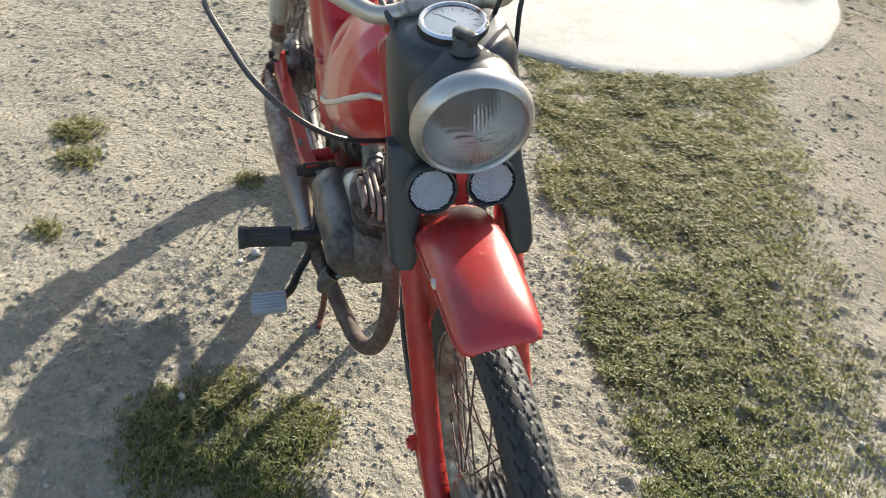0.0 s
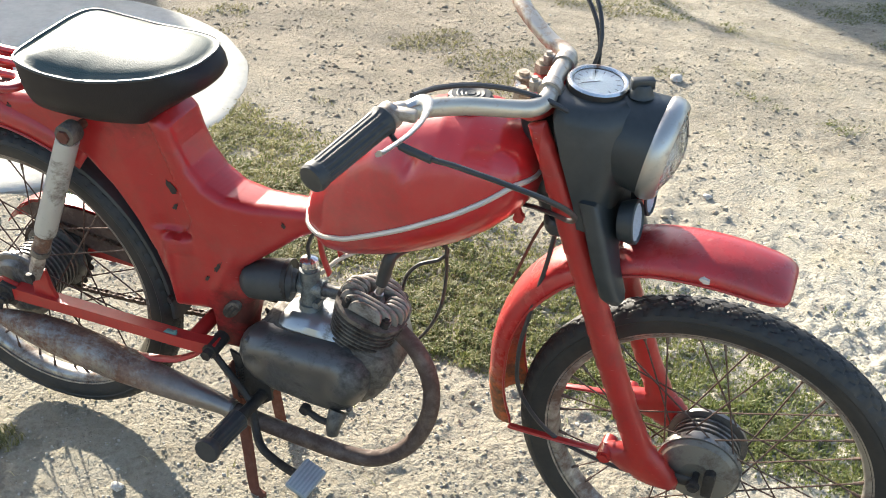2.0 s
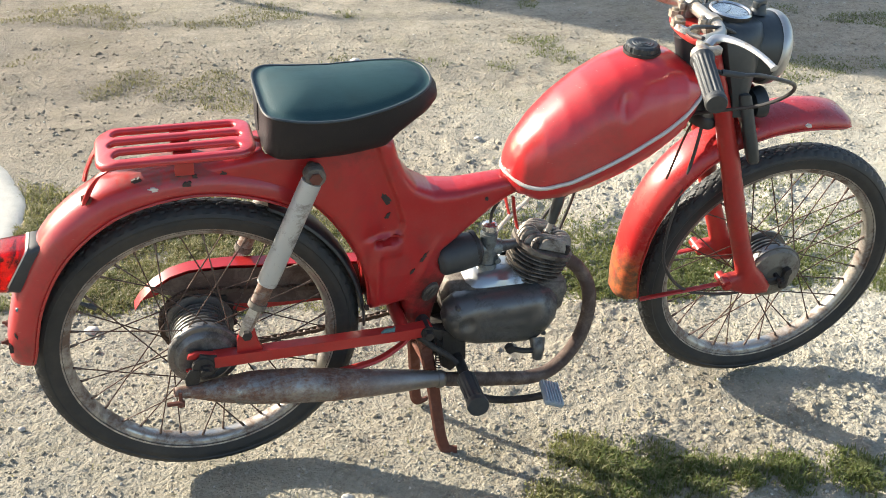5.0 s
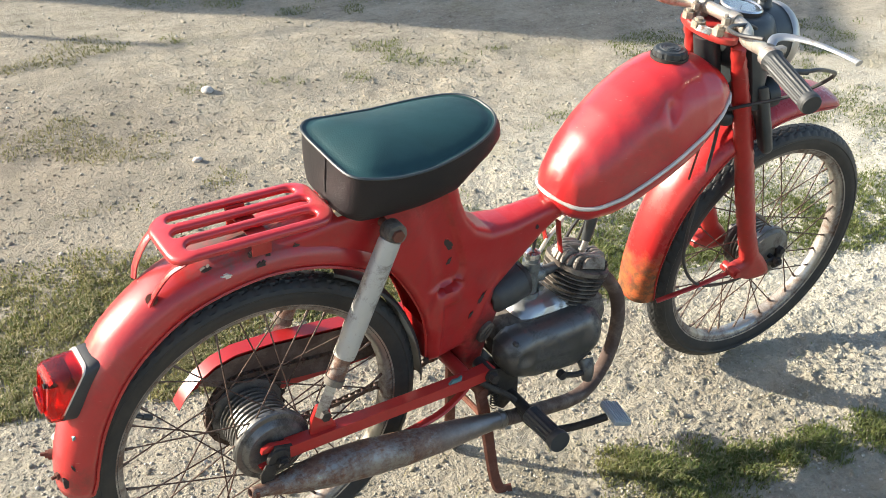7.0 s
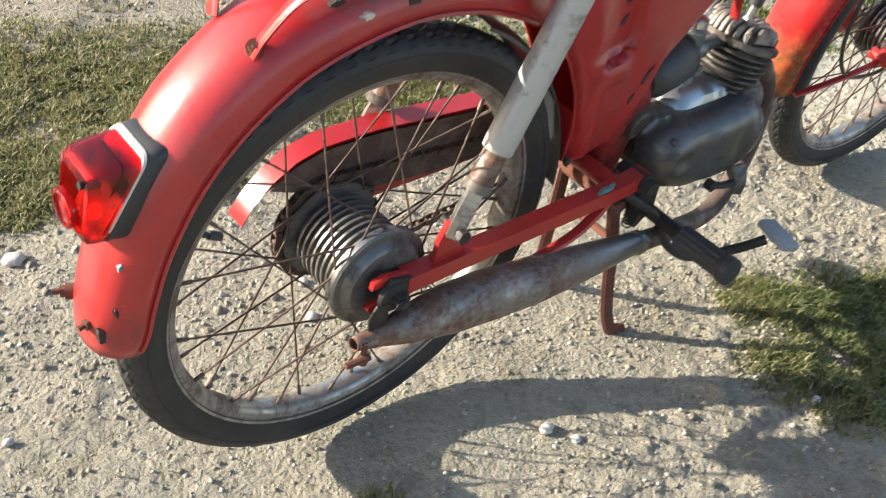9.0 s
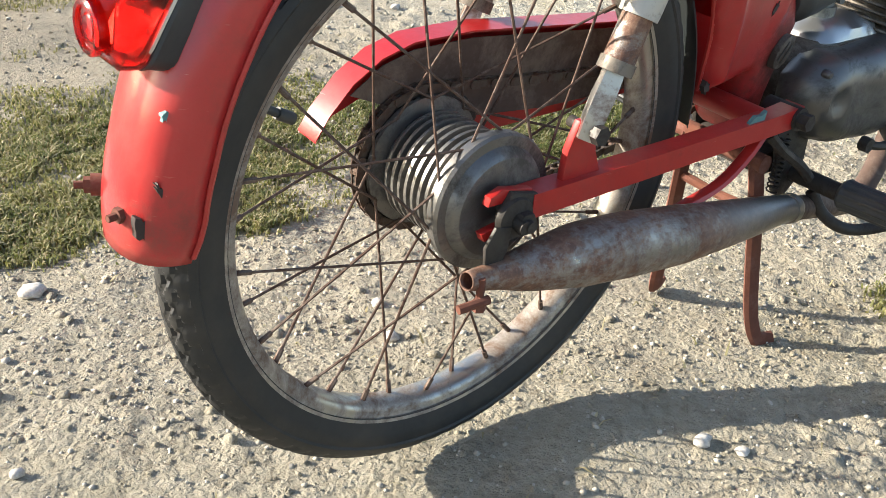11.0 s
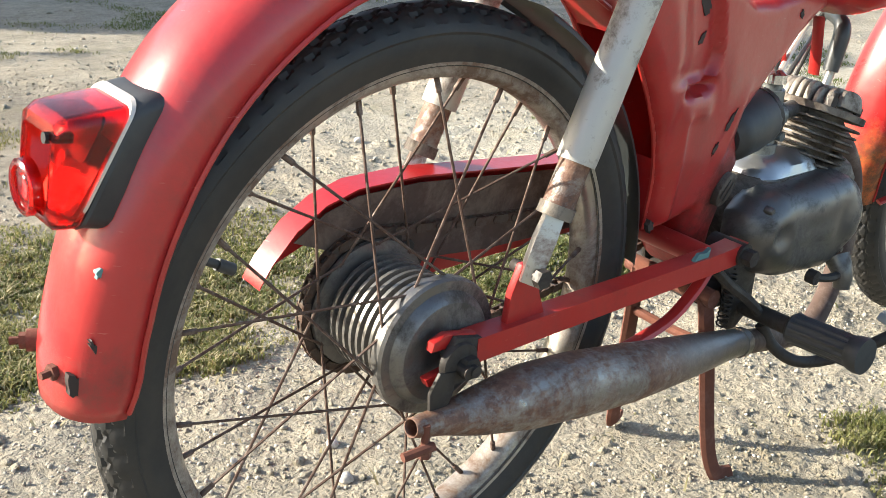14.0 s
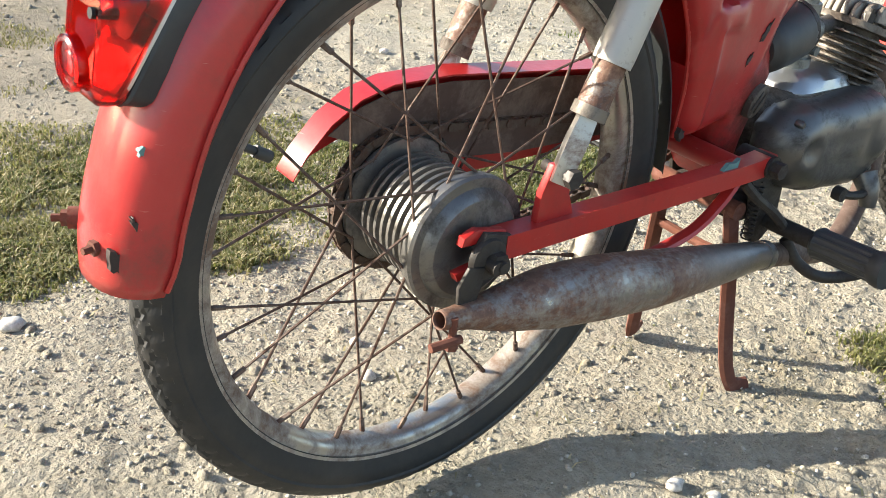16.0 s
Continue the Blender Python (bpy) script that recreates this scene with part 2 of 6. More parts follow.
def make_leather(name, dark, light, worn):
    m = Nodes(name)
    col = m.mix(m.mask(m.noise(4.0, 6, 0.7), 0.4, 0.7), dark, light)
    v = m.put("ShaderNodeTexVoronoi", Scale=420.0)
    m.link(m.coords(), v.inputs["Vector"])
    scuff = m.mask(m.noise(26.0, 8, 0.8, distortion=0.4), 0.64, 0.80)
    col = m.mix(m.math("MULTIPLY", scuff, 0.4), col, worn)
    h = m.math("ADD", m.math("MULTIPLY", v.outputs["Distance"], 0.7), m.math("ADD", m.math("MULTIPLY", m.noise(16.0, 5, 0.6), 1.4), m.math("MULTIPLY", m.noise(38.0, 3, 0.6, m.coords((0.5, 1, 1.4))), 0.5)))
    m.bump(h, 0.22, 0.0016)
    return m.set(Base_Color=col, Roughness=m.math("ADD", m.math("MULTIPLY", m.noise(18.0, 5, 0.6), 0.22), 0.42), Specular_IOR_Level=0.32)


LEATHER = make_leather("brown_black_leatherette", (0.011, 0.0095, 0.010), (0.020, 0.016, 0.017), (0.075, 0.062, 0.058))
LEATHER_TOP = make_leather("teal_black_leatherette", (0.006, 0.030, 0.032), (0.011, 0.048, 0.052), (0.09, 0.11, 0.11))


def make_clear(name, color, rough, ior=1.45, bump_scale=0.0):
    m = Nodes(name)
    if bump_scale:
        m.bump(m.noise(bump_scale, 2, 0.5), 0.1, 0.001)
    return m.set(Base_Color=color, Roughness=rough, IOR=ior, Transmission_Weight=1.0)


RED_LENS = make_clear("red_plastic_lens", (0.90, 0.026, 0.018), 0.17, 1.45, 90.0)
GLASS = make_clear("headlamp_glass", (0.90, 0.94, 0.95), 0.10, 1.45, 260.0)
LAMP_GLASS = make_clear("dusty_fluted_glass", (0.95, 0.97, 0.98), 0.27, 1.45, 120.0)
BOWL = plain("dull_lamp_bowl", (0.80, 0.80, 0.79), 0.38, 0.9, 0.15, 40.0)
PIPING = plain("scuffed_piping", (0.028, 0.036, 0.038), 0.42, 0.0, 0.6, 60.0)
SCUFF = plain("dark_bare_scuff", (0.035, 0.022, 0.018), 0.75, 0.0, 0.4, 90.0)
BRIGHT = plain("silver_reflector", (0.78, 0.78, 0.76), 0.16, 1.0, 0.06)
WHITE_PRISM = plain("white_reflector", (0.40, 0.42, 0.45), 0.25, 0.15, 0.12, 60.0)
DIAL = plain("pale_dial", (0.62, 0.66, 0.67), 0.3, 0.0, 0.08)
TRIM = plain("pale_trim", (0.55, 0.50, 0.44), 0.35, 0.35, 0.25)
TEAL = plain("teal_old_paint", (0.09, 0.20, 0.20), 0.6, 0.0, 0.3)
PRIMER = plain("pale_primer", (0.60, 0.52, 0.44), 0.7, 0.0, 0.25)
DARK = plain("dark_hollow", (0.012, 0.011, 0.010), 0.8)
BRASS = metal("zinc_bolt", (0.46, 0.40, 0.31), 0.4, 0.45, rust=(0.24, 0.16, 0.10), scale=40, metallic=0.5)
CLAMP = metal("grimy_clamp", (0.46, 0.42, 0.36), 0.45, 0.40, rust=(0.24, 0.16, 0.11), scale=30, metallic=0.6)


# ---- mesh helpers: each gives (verts, faces) ----
def lathe(profile, segs=48, centre=(0, 0, 0), closed=False, shape=None):
    """Turns a profile of (radius, y) round the y axis through centre. shape(i, k, r): a changed radius."""
    verts, faces, n = [], [], len(profile)
    for i in range(segs):
        a = 2 * math.pi * i / segs
        for k, (r, y) in enumerate(profile):
            q = shape(i, k, r) if shape else r
            verts.append((centre[0] + q * math.cos(a), centre[1] + y, centre[2] + q * math.sin(a)))
    last = n if closed else n - 1
    for i in range(segs):
        for k in range(last):
            a, b = i * n, ((i + 1) % segs) * n
            k2 = (k + 1) % n
            faces.append((a + k, a + k2, b + k2, b + k))
    return verts, faces


def smooth_path(points, steps=6):
    """A Catmull-Rom curve through the points."""
    p = [Vector(q) for q in points]
    p = [2 * p[0] - p[1], *p, 2 * p[-1] - p[-2]]
    out = []
    for a, b, c, d in zip(p, p[1:], p[2:], p[3:]):
        for s in range(steps):
            t = s / steps
            out.append(0.5 * (2 * b + (c - a) * t + (2 * a - 5 * b + 4 * c - d) * t * t + (3 * b - a - 3 * c + d) * t ** 3))
    out.append(p[-2])
    return out


def tube(points, radius, sides=10, steps=6, caps=True, flat=1.0, up=None):
    """A round (or flattened) bar along a smooth curve. radius: one value or one per control point."""
    path = smooth_path(points, steps) if steps else [Vector(q) for q in points]
    if isinstance(radius, (int, float)):
        rad = [radius] * len(path)
    else:
        rad = [float(v) for v in np.interp(np.linspace(0, len(radius) - 1, len(path)), range(len(radius)), radius)]
    verts, faces = [], []
    side = None
    for i, p in enumerate(path):
        way = (path[min(i + 1, len(path) - 1)] - path[max(i - 1, 0)]).normalized()
        if side is None:
            ref = Vector(up) if up else (Vector((0, 0, 1)) if abs(way.z) < 0.9 else Vector((1, 0, 0)))
            side = way.cross(ref).normalized()
        side = (side - way * side.dot(way)).normalized()
        top = side.cross(way)
        for k in range(sides):
            a = 2 * math.pi * k / sides
            verts.append(tuple(p + rad[i] * (math.cos(a) * side + flat * math.sin(a) * top)))
    for i in range(len(path) - 1):
        for k in range(sides):
            a, b = i * sides, (i + 1) * sides
            k2 = (k + 1) % sides
            faces.append((a + k, a + k2, b + k2, b + k))
    if caps:
        faces.append(tuple(range(sides - 1, -1, -1)))
        faces.append(tuple(range(len(verts) - sides, len(verts))))
    return verts, faces


def loft(rings, caps=True, closed=True):
    n = len(rings[0])
    verts = [tuple(v) for ring in rings for v in ring]
    faces = []
    for i in range(len(rings) - 1):
        for k in range(n if closed else n - 1):
            k2 = (k + 1) % n
            faces.append((i * n + k, i * n + k2, (i + 1) * n + k2, (i + 1) * n + k))
    if caps and closed:
        faces.append(tuple(range(n - 1, -1, -1)))
        faces.append(tuple(range(len(verts) - n, len(verts))))
    return verts, faces


def from_bm(bm):
    bm.verts.index_update()
    out = [tuple(v.co) for v in bm.verts], [tuple(v.index for v in f.verts) for f in bm.faces]
    bm.free()
    return out


def block(centre, size, bevel=0.002, turn=None, segs=2):
    bm = bmesh.new()
    bmesh.ops.create_cube(bm, size=1)
    bmesh.ops.scale(bm, vec=size, verts=bm.verts)
    if bevel:
        bmesh.ops.bevel(bm, geom=bm.edges[:], offset=bevel, segments=segs, affect="EDGES", profile=0.5)
    m = Matrix.Translation(centre) @ (turn if turn else Matrix())
    bmesh.ops.transform(bm, matrix=m, verts=bm.verts)
    return from_bm(bm)


def plate(outline, y0, y1, bevel=0.002, segs=2):
    """A flat piece with an outline in x and z, between two values of y."""
    bm = bmesh.new()
    f = bm.faces.new([bm.verts.new((x, y0, z)) for x, z in outline])
    r = bmesh.ops.extrude_face_region(bm, geom=[f])
    bmesh.ops.translate(bm, vec=(0, y1 - y0, 0), verts=[v for v in r["geom"] if isinstance(v, bmesh.types.BMVert)])
    bmesh.ops.recalc_face_normals(bm, faces=bm.faces[:])
    if bevel:
        rim = [e for e in bm.edges if abs(e.verts[0].co.y - e.verts[1].co.y) < 1e-6]
        bmesh.ops.bevel(bm, geom=rim, offset=bevel, segments=segs, affect="EDGES", profile=0.5, clamp_overlap=True)
    return from_bm(bm)


def rod(a, b, r, sides=10):
    return tube([a, b], r, sides, steps=0)


def join(*pieces):
    verts, faces = [], []
    for v, f in pieces:
        n = len(verts)
        verts += v
        faces += [tuple(i + n for i in face) for face in f]
    return verts, faces


def moved(piece, m):
    return [tuple(m @ Vector(v)) for v in piece[0]], piece[1]


def make_mesh(name, piece, material, sharp=38.0):
    me = bpy.data.meshes.new(name)
    me.from_pydata(piece[0], [], piece[1])
    if len(piece[1]) < 60000:
        bm = bmesh.new()
        bm.from_mesh(me)
        bmesh.ops.recalc_face_normals(bm, faces=bm.faces[:])
        bm.to_mesh(me)
        bm.free()
    me.polygons.foreach_set("use_smooth", [True] * len(me.polygons))
    me.set_sharp_from_angle(angle=radians(sharp))
    me.materials.append(material)
    return me


def part(name, piece, material, parent, label="", at=None, sharp=38.0):
    """One mesh object under a thing or under a part. piece: (verts, faces) or a mesh."""
    me = piece if isinstance(piece, bpy.types.Mesh) else make_mesh(name, piece, material, sharp)
    ob = new(name, me)
    ob.parent = parent
    if at is not None:
        ob.matrix_basis = at
    return tagged(ob, label=label)


def thicken(ob, t, offset=-1.0):
    mod = ob.modifiers.new("thickness", "SOLIDIFY")
    mod.thickness, mod.offset = t, offset
    return ob


def circle(cx, cz, r, n=24, start=0.0, end=360.0):
    return [(cx + r * math.cos(radians(start + (end - start) * i / n)), cz + r * math.sin(radians(start + (end - start) * i / n))) for i in range(n + (end - start < 360))]


def pressing(outline, half, edge, emboss=None, step=0.012, gap=None):
    """Two pressed shells with an outline in x and z, bulged to half(x, z) and rounded over at the edge. gap(x, z): where the edge stays open."""
    bm = bmesh.new()
    bm.faces.new([bm.verts.new((x, 0, z)) for x, z in outline])
    xs, zs = [p[0] for p in outline], [p[1] for p in outline]
    for axis, lo, hi in ((0, min(xs), max(xs)), (2, min(zs), max(zs))):
        n = int((hi - lo) / step)
        for i in range(1, n + 1):
            co, no = Vector((0, 0, 0)), Vector((0, 0, 0))
            co[axis], no[axis] = lo + i * (hi - lo) / (n + 1), 1.0
            bmesh.ops.bisect_plane(bm, geom=bm.verts[:] + bm.edges[:] + bm.faces[:], dist=1e-5, plane_co=co, plane_no=no)
    pts = [Vector((x, z)) for x, z in outline]
    segs = list(zip(pts, pts[1:] + pts[:1]))
    bm.verts.index_update()
    flat = [(v.co.x, v.co.z) for v in bm.verts]
    quads = [tuple(v.index for v in f.verts) for f in bm.faces]
    rim = [(e.verts[0].index, e.verts[1].index) for e in bm.edges if len(e.link_faces) == 1]
    bm.free()
    high = []
    for x, z in flat:
        p, d = Vector((x, z)), 9.0
        for a, b in segs:
            ab = b - a
            t = max(0.0, min(1.0, (p - a).dot(ab) / max(ab.length_squared, 1e-12)))
            d = min(d, (p - a - ab * t).length)
        w = half(x, z)
        r = min(edge, w)
        y = w - r + math.sqrt(max(0.0, r * r - (r - min(d, r)) ** 2))
        high.append(y + (emboss(x, z) * min(1.0, d / 0.01) if emboss else 0.0))
    n = len(flat)
    verts = [(x, -h, z) for (x, z), h in zip(flat, high)] + [(x, h, z) for (x, z), h in zip(flat, high)]
    faces = [*quads, *[tuple(i + n for i in reversed(q)) for q in quads], *[(a, b, b + n, a + n) for a, b in rim if not (gap and gap(*flat[a]) and gap(*flat[b]))]]
    return verts, faces


def fender(centre, thetas, crown, edge, half, n=13, power=2.4):
    """A mudguard: an arched section swept round a wheel. The functions take the angle in degrees."""
    rings = []
    for th in thetas:
        c, e, w = crown(th), edge(th), half(th)
        ring = []
        for k in range(n):
            s = math.pi * k / (n - 1)
            cs, sn = math.cos(s), math.sin(s)
            y = -w * math.copysign(abs(cs) ** (2 / power), cs)
            r = e + (c - e) * abs(sn) ** (2 / power)
            ring.append((centre[0] + r * math.cos(radians(th)), centre[1] + y, centre[2] + r * math.sin(radians(th))))
        rings.append(ring)
    return loft(rings, caps=False, closed=False)


def steps_fn(*pairs):
    """A smooth line through (x, value) pairs."""
    xs, ys = [p[0] for p in pairs], [p[1] for p in pairs]
    return lambda x: float(np.interp(x, xs, ys))


# ---- ground ----
def lumps(x, y):
    if abs(x - 1) > 7 or abs(y) > 7:
        return -0.004
    v = Vector((x, y, 0.0))
    far = min(1.0, max(0.0, (math.hypot(x - 0.6, y) - 2.0) / 6.0))
    h = 0.010 * noise.noise(v * 2.3) + 0.007 * noise.noise(v * 7.0 + Vector((5, 1, 0)))
    out = max(0.0, y - 0.9, -0.8 - y, x - 1.9, -0.9 - x)
    keep, close = max(0.0, 1 - out / 3.0), max(0.0, 1 - out / 0.6)
    warp = v + 0.03 * Vector((noise.noise(v * 9.0), noise.noise(v * 9.0 + Vector((3, 8, 0))), 0))
    n1, n2 = noise.noise(warp * 19.0), noise.noise(warp * 34.0 + Vector((2, 2, 0)))
    rough = (0.45 + 0.55 * min(1.0, max(0.0, (x + 0.1) / 0.7))) * 0.42 + 0.50 * min(1.0, max(0.0, 0.5 + 1.6 * noise.noise(v * 1.9 + Vector((9, 4, 0)))))
    rough *= 0.5 + 0.5 * min(1.0, max(0.0, (x - 0.2) / 0.6))
    h += keep * rough * (0.005 * n1 + 0.007 * max(0.0, min(1.0, (n1 - 0.08) * 6.0)) * (0.5 + n2))
    h += close * rough * (0.010 * max(0.0, n2 - 0.05) + 0.013 * abs(noise.noise(warp * 52.0)) ** 1.2 + 0.0055 * noise.noise(v * 85.0))
    h += 0.004 * noise.noise(v * 4.5)
    # shallow wheel ruts of the track that runs past
    for ry, deep in ((1.95, 0.012), (3.2, 0.015)):
        h -= deep * math.exp(-((y - ry - 0.06 * noise.noise(Vector((x * 0.7, ry, 0)))) / 0.16) ** 2)
    flat = 0.0
    for cx, cy in ((0.0, 0.0), (1.2, 0.0), (0.47, -0.08), (0.45, 0.07)):
        flat = max(flat, math.exp(-((x - cx) ** 2 + (y - cy) ** 2) / 0.012))
    return h * (1 - flat) * (1 - 0.5 * far) - 0.004


def axis_steps(lo, hi, fine, out):
    mid = list(np.arange(lo, hi + 1e-6, fine))
    d, a, left, right = fine, mid[0], [], []
    b = mid[-1]
    while b < out:
        d *= 1.013 if b - mid[-1] < 1.9 else 1.25
        b += d
        a -= d
        right.append(b)
        left.insert(0, a)
    return left + mid + right


GRASS_LOW = steps_fn((-0.8, 0.75), (-0.35, 0.645), (-0.1, 0.57), (0.1, 0.525), (0.3, 0.485), (0.6, 0.445), (0.78, 0.425), (0.95, 0.38), (1.2, 0.345), (1.5, 0.36), (1.9, 0.20), (2.3, 0.25), (2.9, 0.4))
GRASS_HIGH = steps_fn((-0.8, 0.8), (-0.4, 1.42), (-0.1, 1.33), (0.14, 1.22), (0.36, 1.14), (0.55, 1.05), (0.9, 0.95), (1.4, 0.86), (2.0, 0.80), (2.6, 0.75), (2.9, 0.6))
CLUMPS = ((0.66, -0.27, 0.075), (0.69, -0.35, 0.08), (0.74, -0.14, 0.075), (0.78, -0.23, 0.10), (0.77, -0.35, 0.09), (0.86, -0.22, 0.085), (0.95, -0.25, 0.07), (1.03, -0.28, 0.05), (1.12, -0.30, 0.06), (1.25, -0.33, 0.06),
          (-0.26, -0.51, 0.055), (-0.14, -0.505, 0.045), (0.12, -0.565, 0.03), (-0.02, -0.14, 0.03))


def grass_cover(x, y):
    """How thick the grass stands at a place, 0 to 1."""
    wob = 0.045 * noise.noise(Vector((x * 6.0, y * 6.0, 3.0))) + 0.02 * noise.noise(Vector((x * 21.0, y * 21.0, 7.0)))
    lo, hi = GRASS_LOW(x) + wob, GRASS_HIGH(x) + 2 * wob
    c = 0.0
    if -0.75 < x < 2.9 and math.hypot(x + 1.14, y - 1.17) > 0.765:
        c = min(1.0, max(0.0, (y - lo) / 0.035)) * min(1.0, max(0.0, (hi - y) / (0.30 if x < 0.5 else 0.30 + 0.25 * min(1.0, (x - 0.5) / 0.5))))
        bare = noise.noise(Vector((x * 4.2, y * 4.2, 11.0))) + 0.5 * noise.noise(Vector((x * 11.0, y * 11.0, 2.0)))
        c *= min(1.0, max(0.10, 1.0 - 1.5 * bare))
        if x > 1.5:
            c *= max(0.25, 1 - (x - 1.5) * 0.8)
    for cx, cy, r in CLUMPS:
        d = math.hypot(x - cx, y - cy) / (r * (1 + 6 * wob))
        c = max(c, min(1.0, max(0.0, 1.25 - d)))
    return c


def make_soil():
    m = Nodes("dry_sandy_soil")
    n1, n2, n3 = m.noise(1.1, 6, 0.65), m.noise(14.0, 8, 0.7), m.noise(95.0, 6, 0.7)
    col = m.ramp(m.math("ADD", m.math("MULTIPLY", n1, 0.5), m.math("MULTIPLY", n2, 0.5)),
                 [(0.30, (0.20, 0.178, 0.126)), (0.47, (0.305, 0.280, 0.205)), (0.60, (0.38, 0.352, 0.265)), (0.75, (0.445, 0.416, 0.322))])
    col = m.mix(m.mask(n3, 0.40, 0.72), col, (0.455, 0.425, 0.335))
    v = m.put("ShaderNodeTexVoronoi", Scale=130.0, Randomness=1.0)
    m.link(m.coords(), v.inputs["Vector"])
    grit = m.mask(v.outputs["Distance"], 0.28, 0.10)
    pick = m.mask(v.outputs["Color"], 0.62, 0.70)
    stone = m.math("MULTIPLY", grit, pick)
    col = m.mix(m.math("MULTIPLY", stone, 0.55), col, m.mix(v.outputs["Color"], (0.54, 0.51, 0.44), (0.30, 0.26, 0.20)))
    sep = m.tree.nodes.new("ShaderNodeSeparateXYZ")
    m.link(m.coords(), sep.inputs[0])
    pale = m.mask(m.math("ADD", m.math("ADD", sep.outputs["X"], m.math("MULTIPLY", sep.outputs["Y"], 0.5)), m.math("MULTIPLY", n1, 0.9)), 1.6, 2.4)
    col = m.mix(m.math("MULTIPLY", pale, 0.7), col, m.mix(m.noise(30.0, 6, 0.7), (0.40, 0.375, 0.30), (0.64, 0.61, 0.51)))
    far_dirt = m.mask(m.math("ADD", sep.outputs["Y"], m.math("MULTIPLY", n1, 1.4)), 1.35, 2.6)
    col = m.mix(m.math("MULTIPLY", far_dirt, 0.85), col, m.mix(m.mask(m.noise(4.5, 9, 0.78, m.coords((0.7, 1.5, 1))), 0.38, 0.62), (0.115, 0.094, 0.064), (0.285, 0.245, 0.180)))
    fine = m.noise(330.0, 3, 0.6)
    col = m.mix(m.math("MULTIPLY", m.mask(fine, 0.52, 0.72), 0.5), col, (0.53, 0.495, 0.40))
    dark_grain = m.mask(m.noise(190.0, 4, 0.7), 0.56, 0.68)
    col = m.mix(m.math("MULTIPLY", dark_grain, 0.18), col, (0.15, 0.128, 0.09))
    mossy = m.mask(m.noise(2.6, 9, 0.75), 0.54, 0.66)
    col = m.mix(m.math("MULTIPLY", mossy, 0.42), col, (0.17, 0.155, 0.075))
    brown = m.mask(m.noise(5.0, 8, 0.75, distortion=0.5), 0.56, 0.70)
    col = m.mix(m.math("MULTIPLY", brown, 0.5), col, (0.17, 0.135, 0.09))
    h = m.math("ADD", m.math("MULTIPLY", n2, 1.2), m.math("ADD", m.math("MULTIPLY", n3, 1.15), m.math("ADD", m.math("MULTIPLY", stone, 0.55), m.math("MULTIPLY", fine, 0.4))))
    for size, weight in ((62.0, 0.5), (120.0, 0.55)):
        cell = m.put("ShaderNodeTexVoronoi", Scale=size, Randomness=1.0)
        bent = m.put("ShaderNodeVectorMath")
        noisy = m.put("ShaderNodeTexNoise", Scale=size * 0.6, Detail=3.0)
        m.link(m.coords(), noisy.inputs["Vector"])
        m.link(m.coords(), bent.inputs[0])
        shift = m.put("ShaderNodeVectorMath")
        shift.operation = "SCALE"
        shift.inputs[3].default_value = 0.012
        m.link(noisy.outputs["Color"], shift.inputs[0])
        m.link(shift.outputs[0], bent.inputs[1])
        m.link(bent.outputs[0], cell.inputs["Vector"])
        h = m.math("ADD", h, m.math("MULTIPLY", m.math("SUBTRACT", 1.0, cell.outputs["Distance"]), m.math("MULTIPLY", m.math("SUBTRACT", 1.0, m.math("MULTIPLY", far_dirt, 0.75)), weight)))
        tone = m.mask(cell.outputs["Color"], 0.2, 0.9)
        col = m.mix(m.math("MULTIPLY", tone, 0.14), col, (0.47, 0.43, 0.35))
        col = m.mix(m.math("MULTIPLY", m.mask(cell.outputs["Color"], 0.35, 0.1), 0.25), col, (0.16, 0.135, 0.10))
    m.bump(h, 1.0, 0.0060)
    col = m.mix(m.math("MULTIPLY", m.math("SUBTRACT", 1.0, pale), 0.30), col, (0.125, 0.094, 0.072))
    return m.set(Base_Color=col, Roughness=0.95, Specular_IOR_Level=0.2)


SOIL = make_soil()
gx, gy = axis_steps(-0.8, 1.7, 0.0066, 900.0), axis_steps(-0.72, 0.75, 0.0066, 900.0)
verts = [(x, y, lumps(x, y)) for y in gy for x in gx]
nx = len(gx)
faces = [(j * nx + i, j * nx + i + 1, (j + 1) * nx + i + 1, (j + 1) * nx + i) for j in range(len(gy) - 1) for i in range(nx - 1)]
ground_mesh = bpy.data.meshes.new("ground")
ground_mesh.from_pydata(verts, [], faces)
ground_mesh.polygons.foreach_set("use_smooth", [True] * len(faces))
ground_mesh.materials.append(SOIL)
ground = tagged(new("ground", ground_mesh), "dry sandy yard ground with grit, clods and faint wheel ruts", "ground", kind="structure")


def make_concrete():
    m = Nodes("weathered_concrete")
    col = m.ramp(m.math("ADD", m.math("MULTIPLY", m.noise(3.0, 6, 0.65), 0.6), m.math("MULTIPLY", m.noise(40.0, 6, 0.7), 0.4)),
                 [(0.3, (0.30, 0.287, 0.247)), (0.5, (0.41, 0.397, 0.348)), (0.7, (0.50, 0.482, 0.427))])
    pit = m.mask(m.noise(75.0, 5, 0.7), 0.66, 0.74)
    m.bump(m.math("SUBTRACT", m.noise(150.0, 5, 0.7), pit), 0.5, 0.003)
    return m.set(Base_Color=m.mix(m.math("MULTIPLY", pit, 0.5), col, (0.20, 0.18, 0.15)), Roughness=0.9)


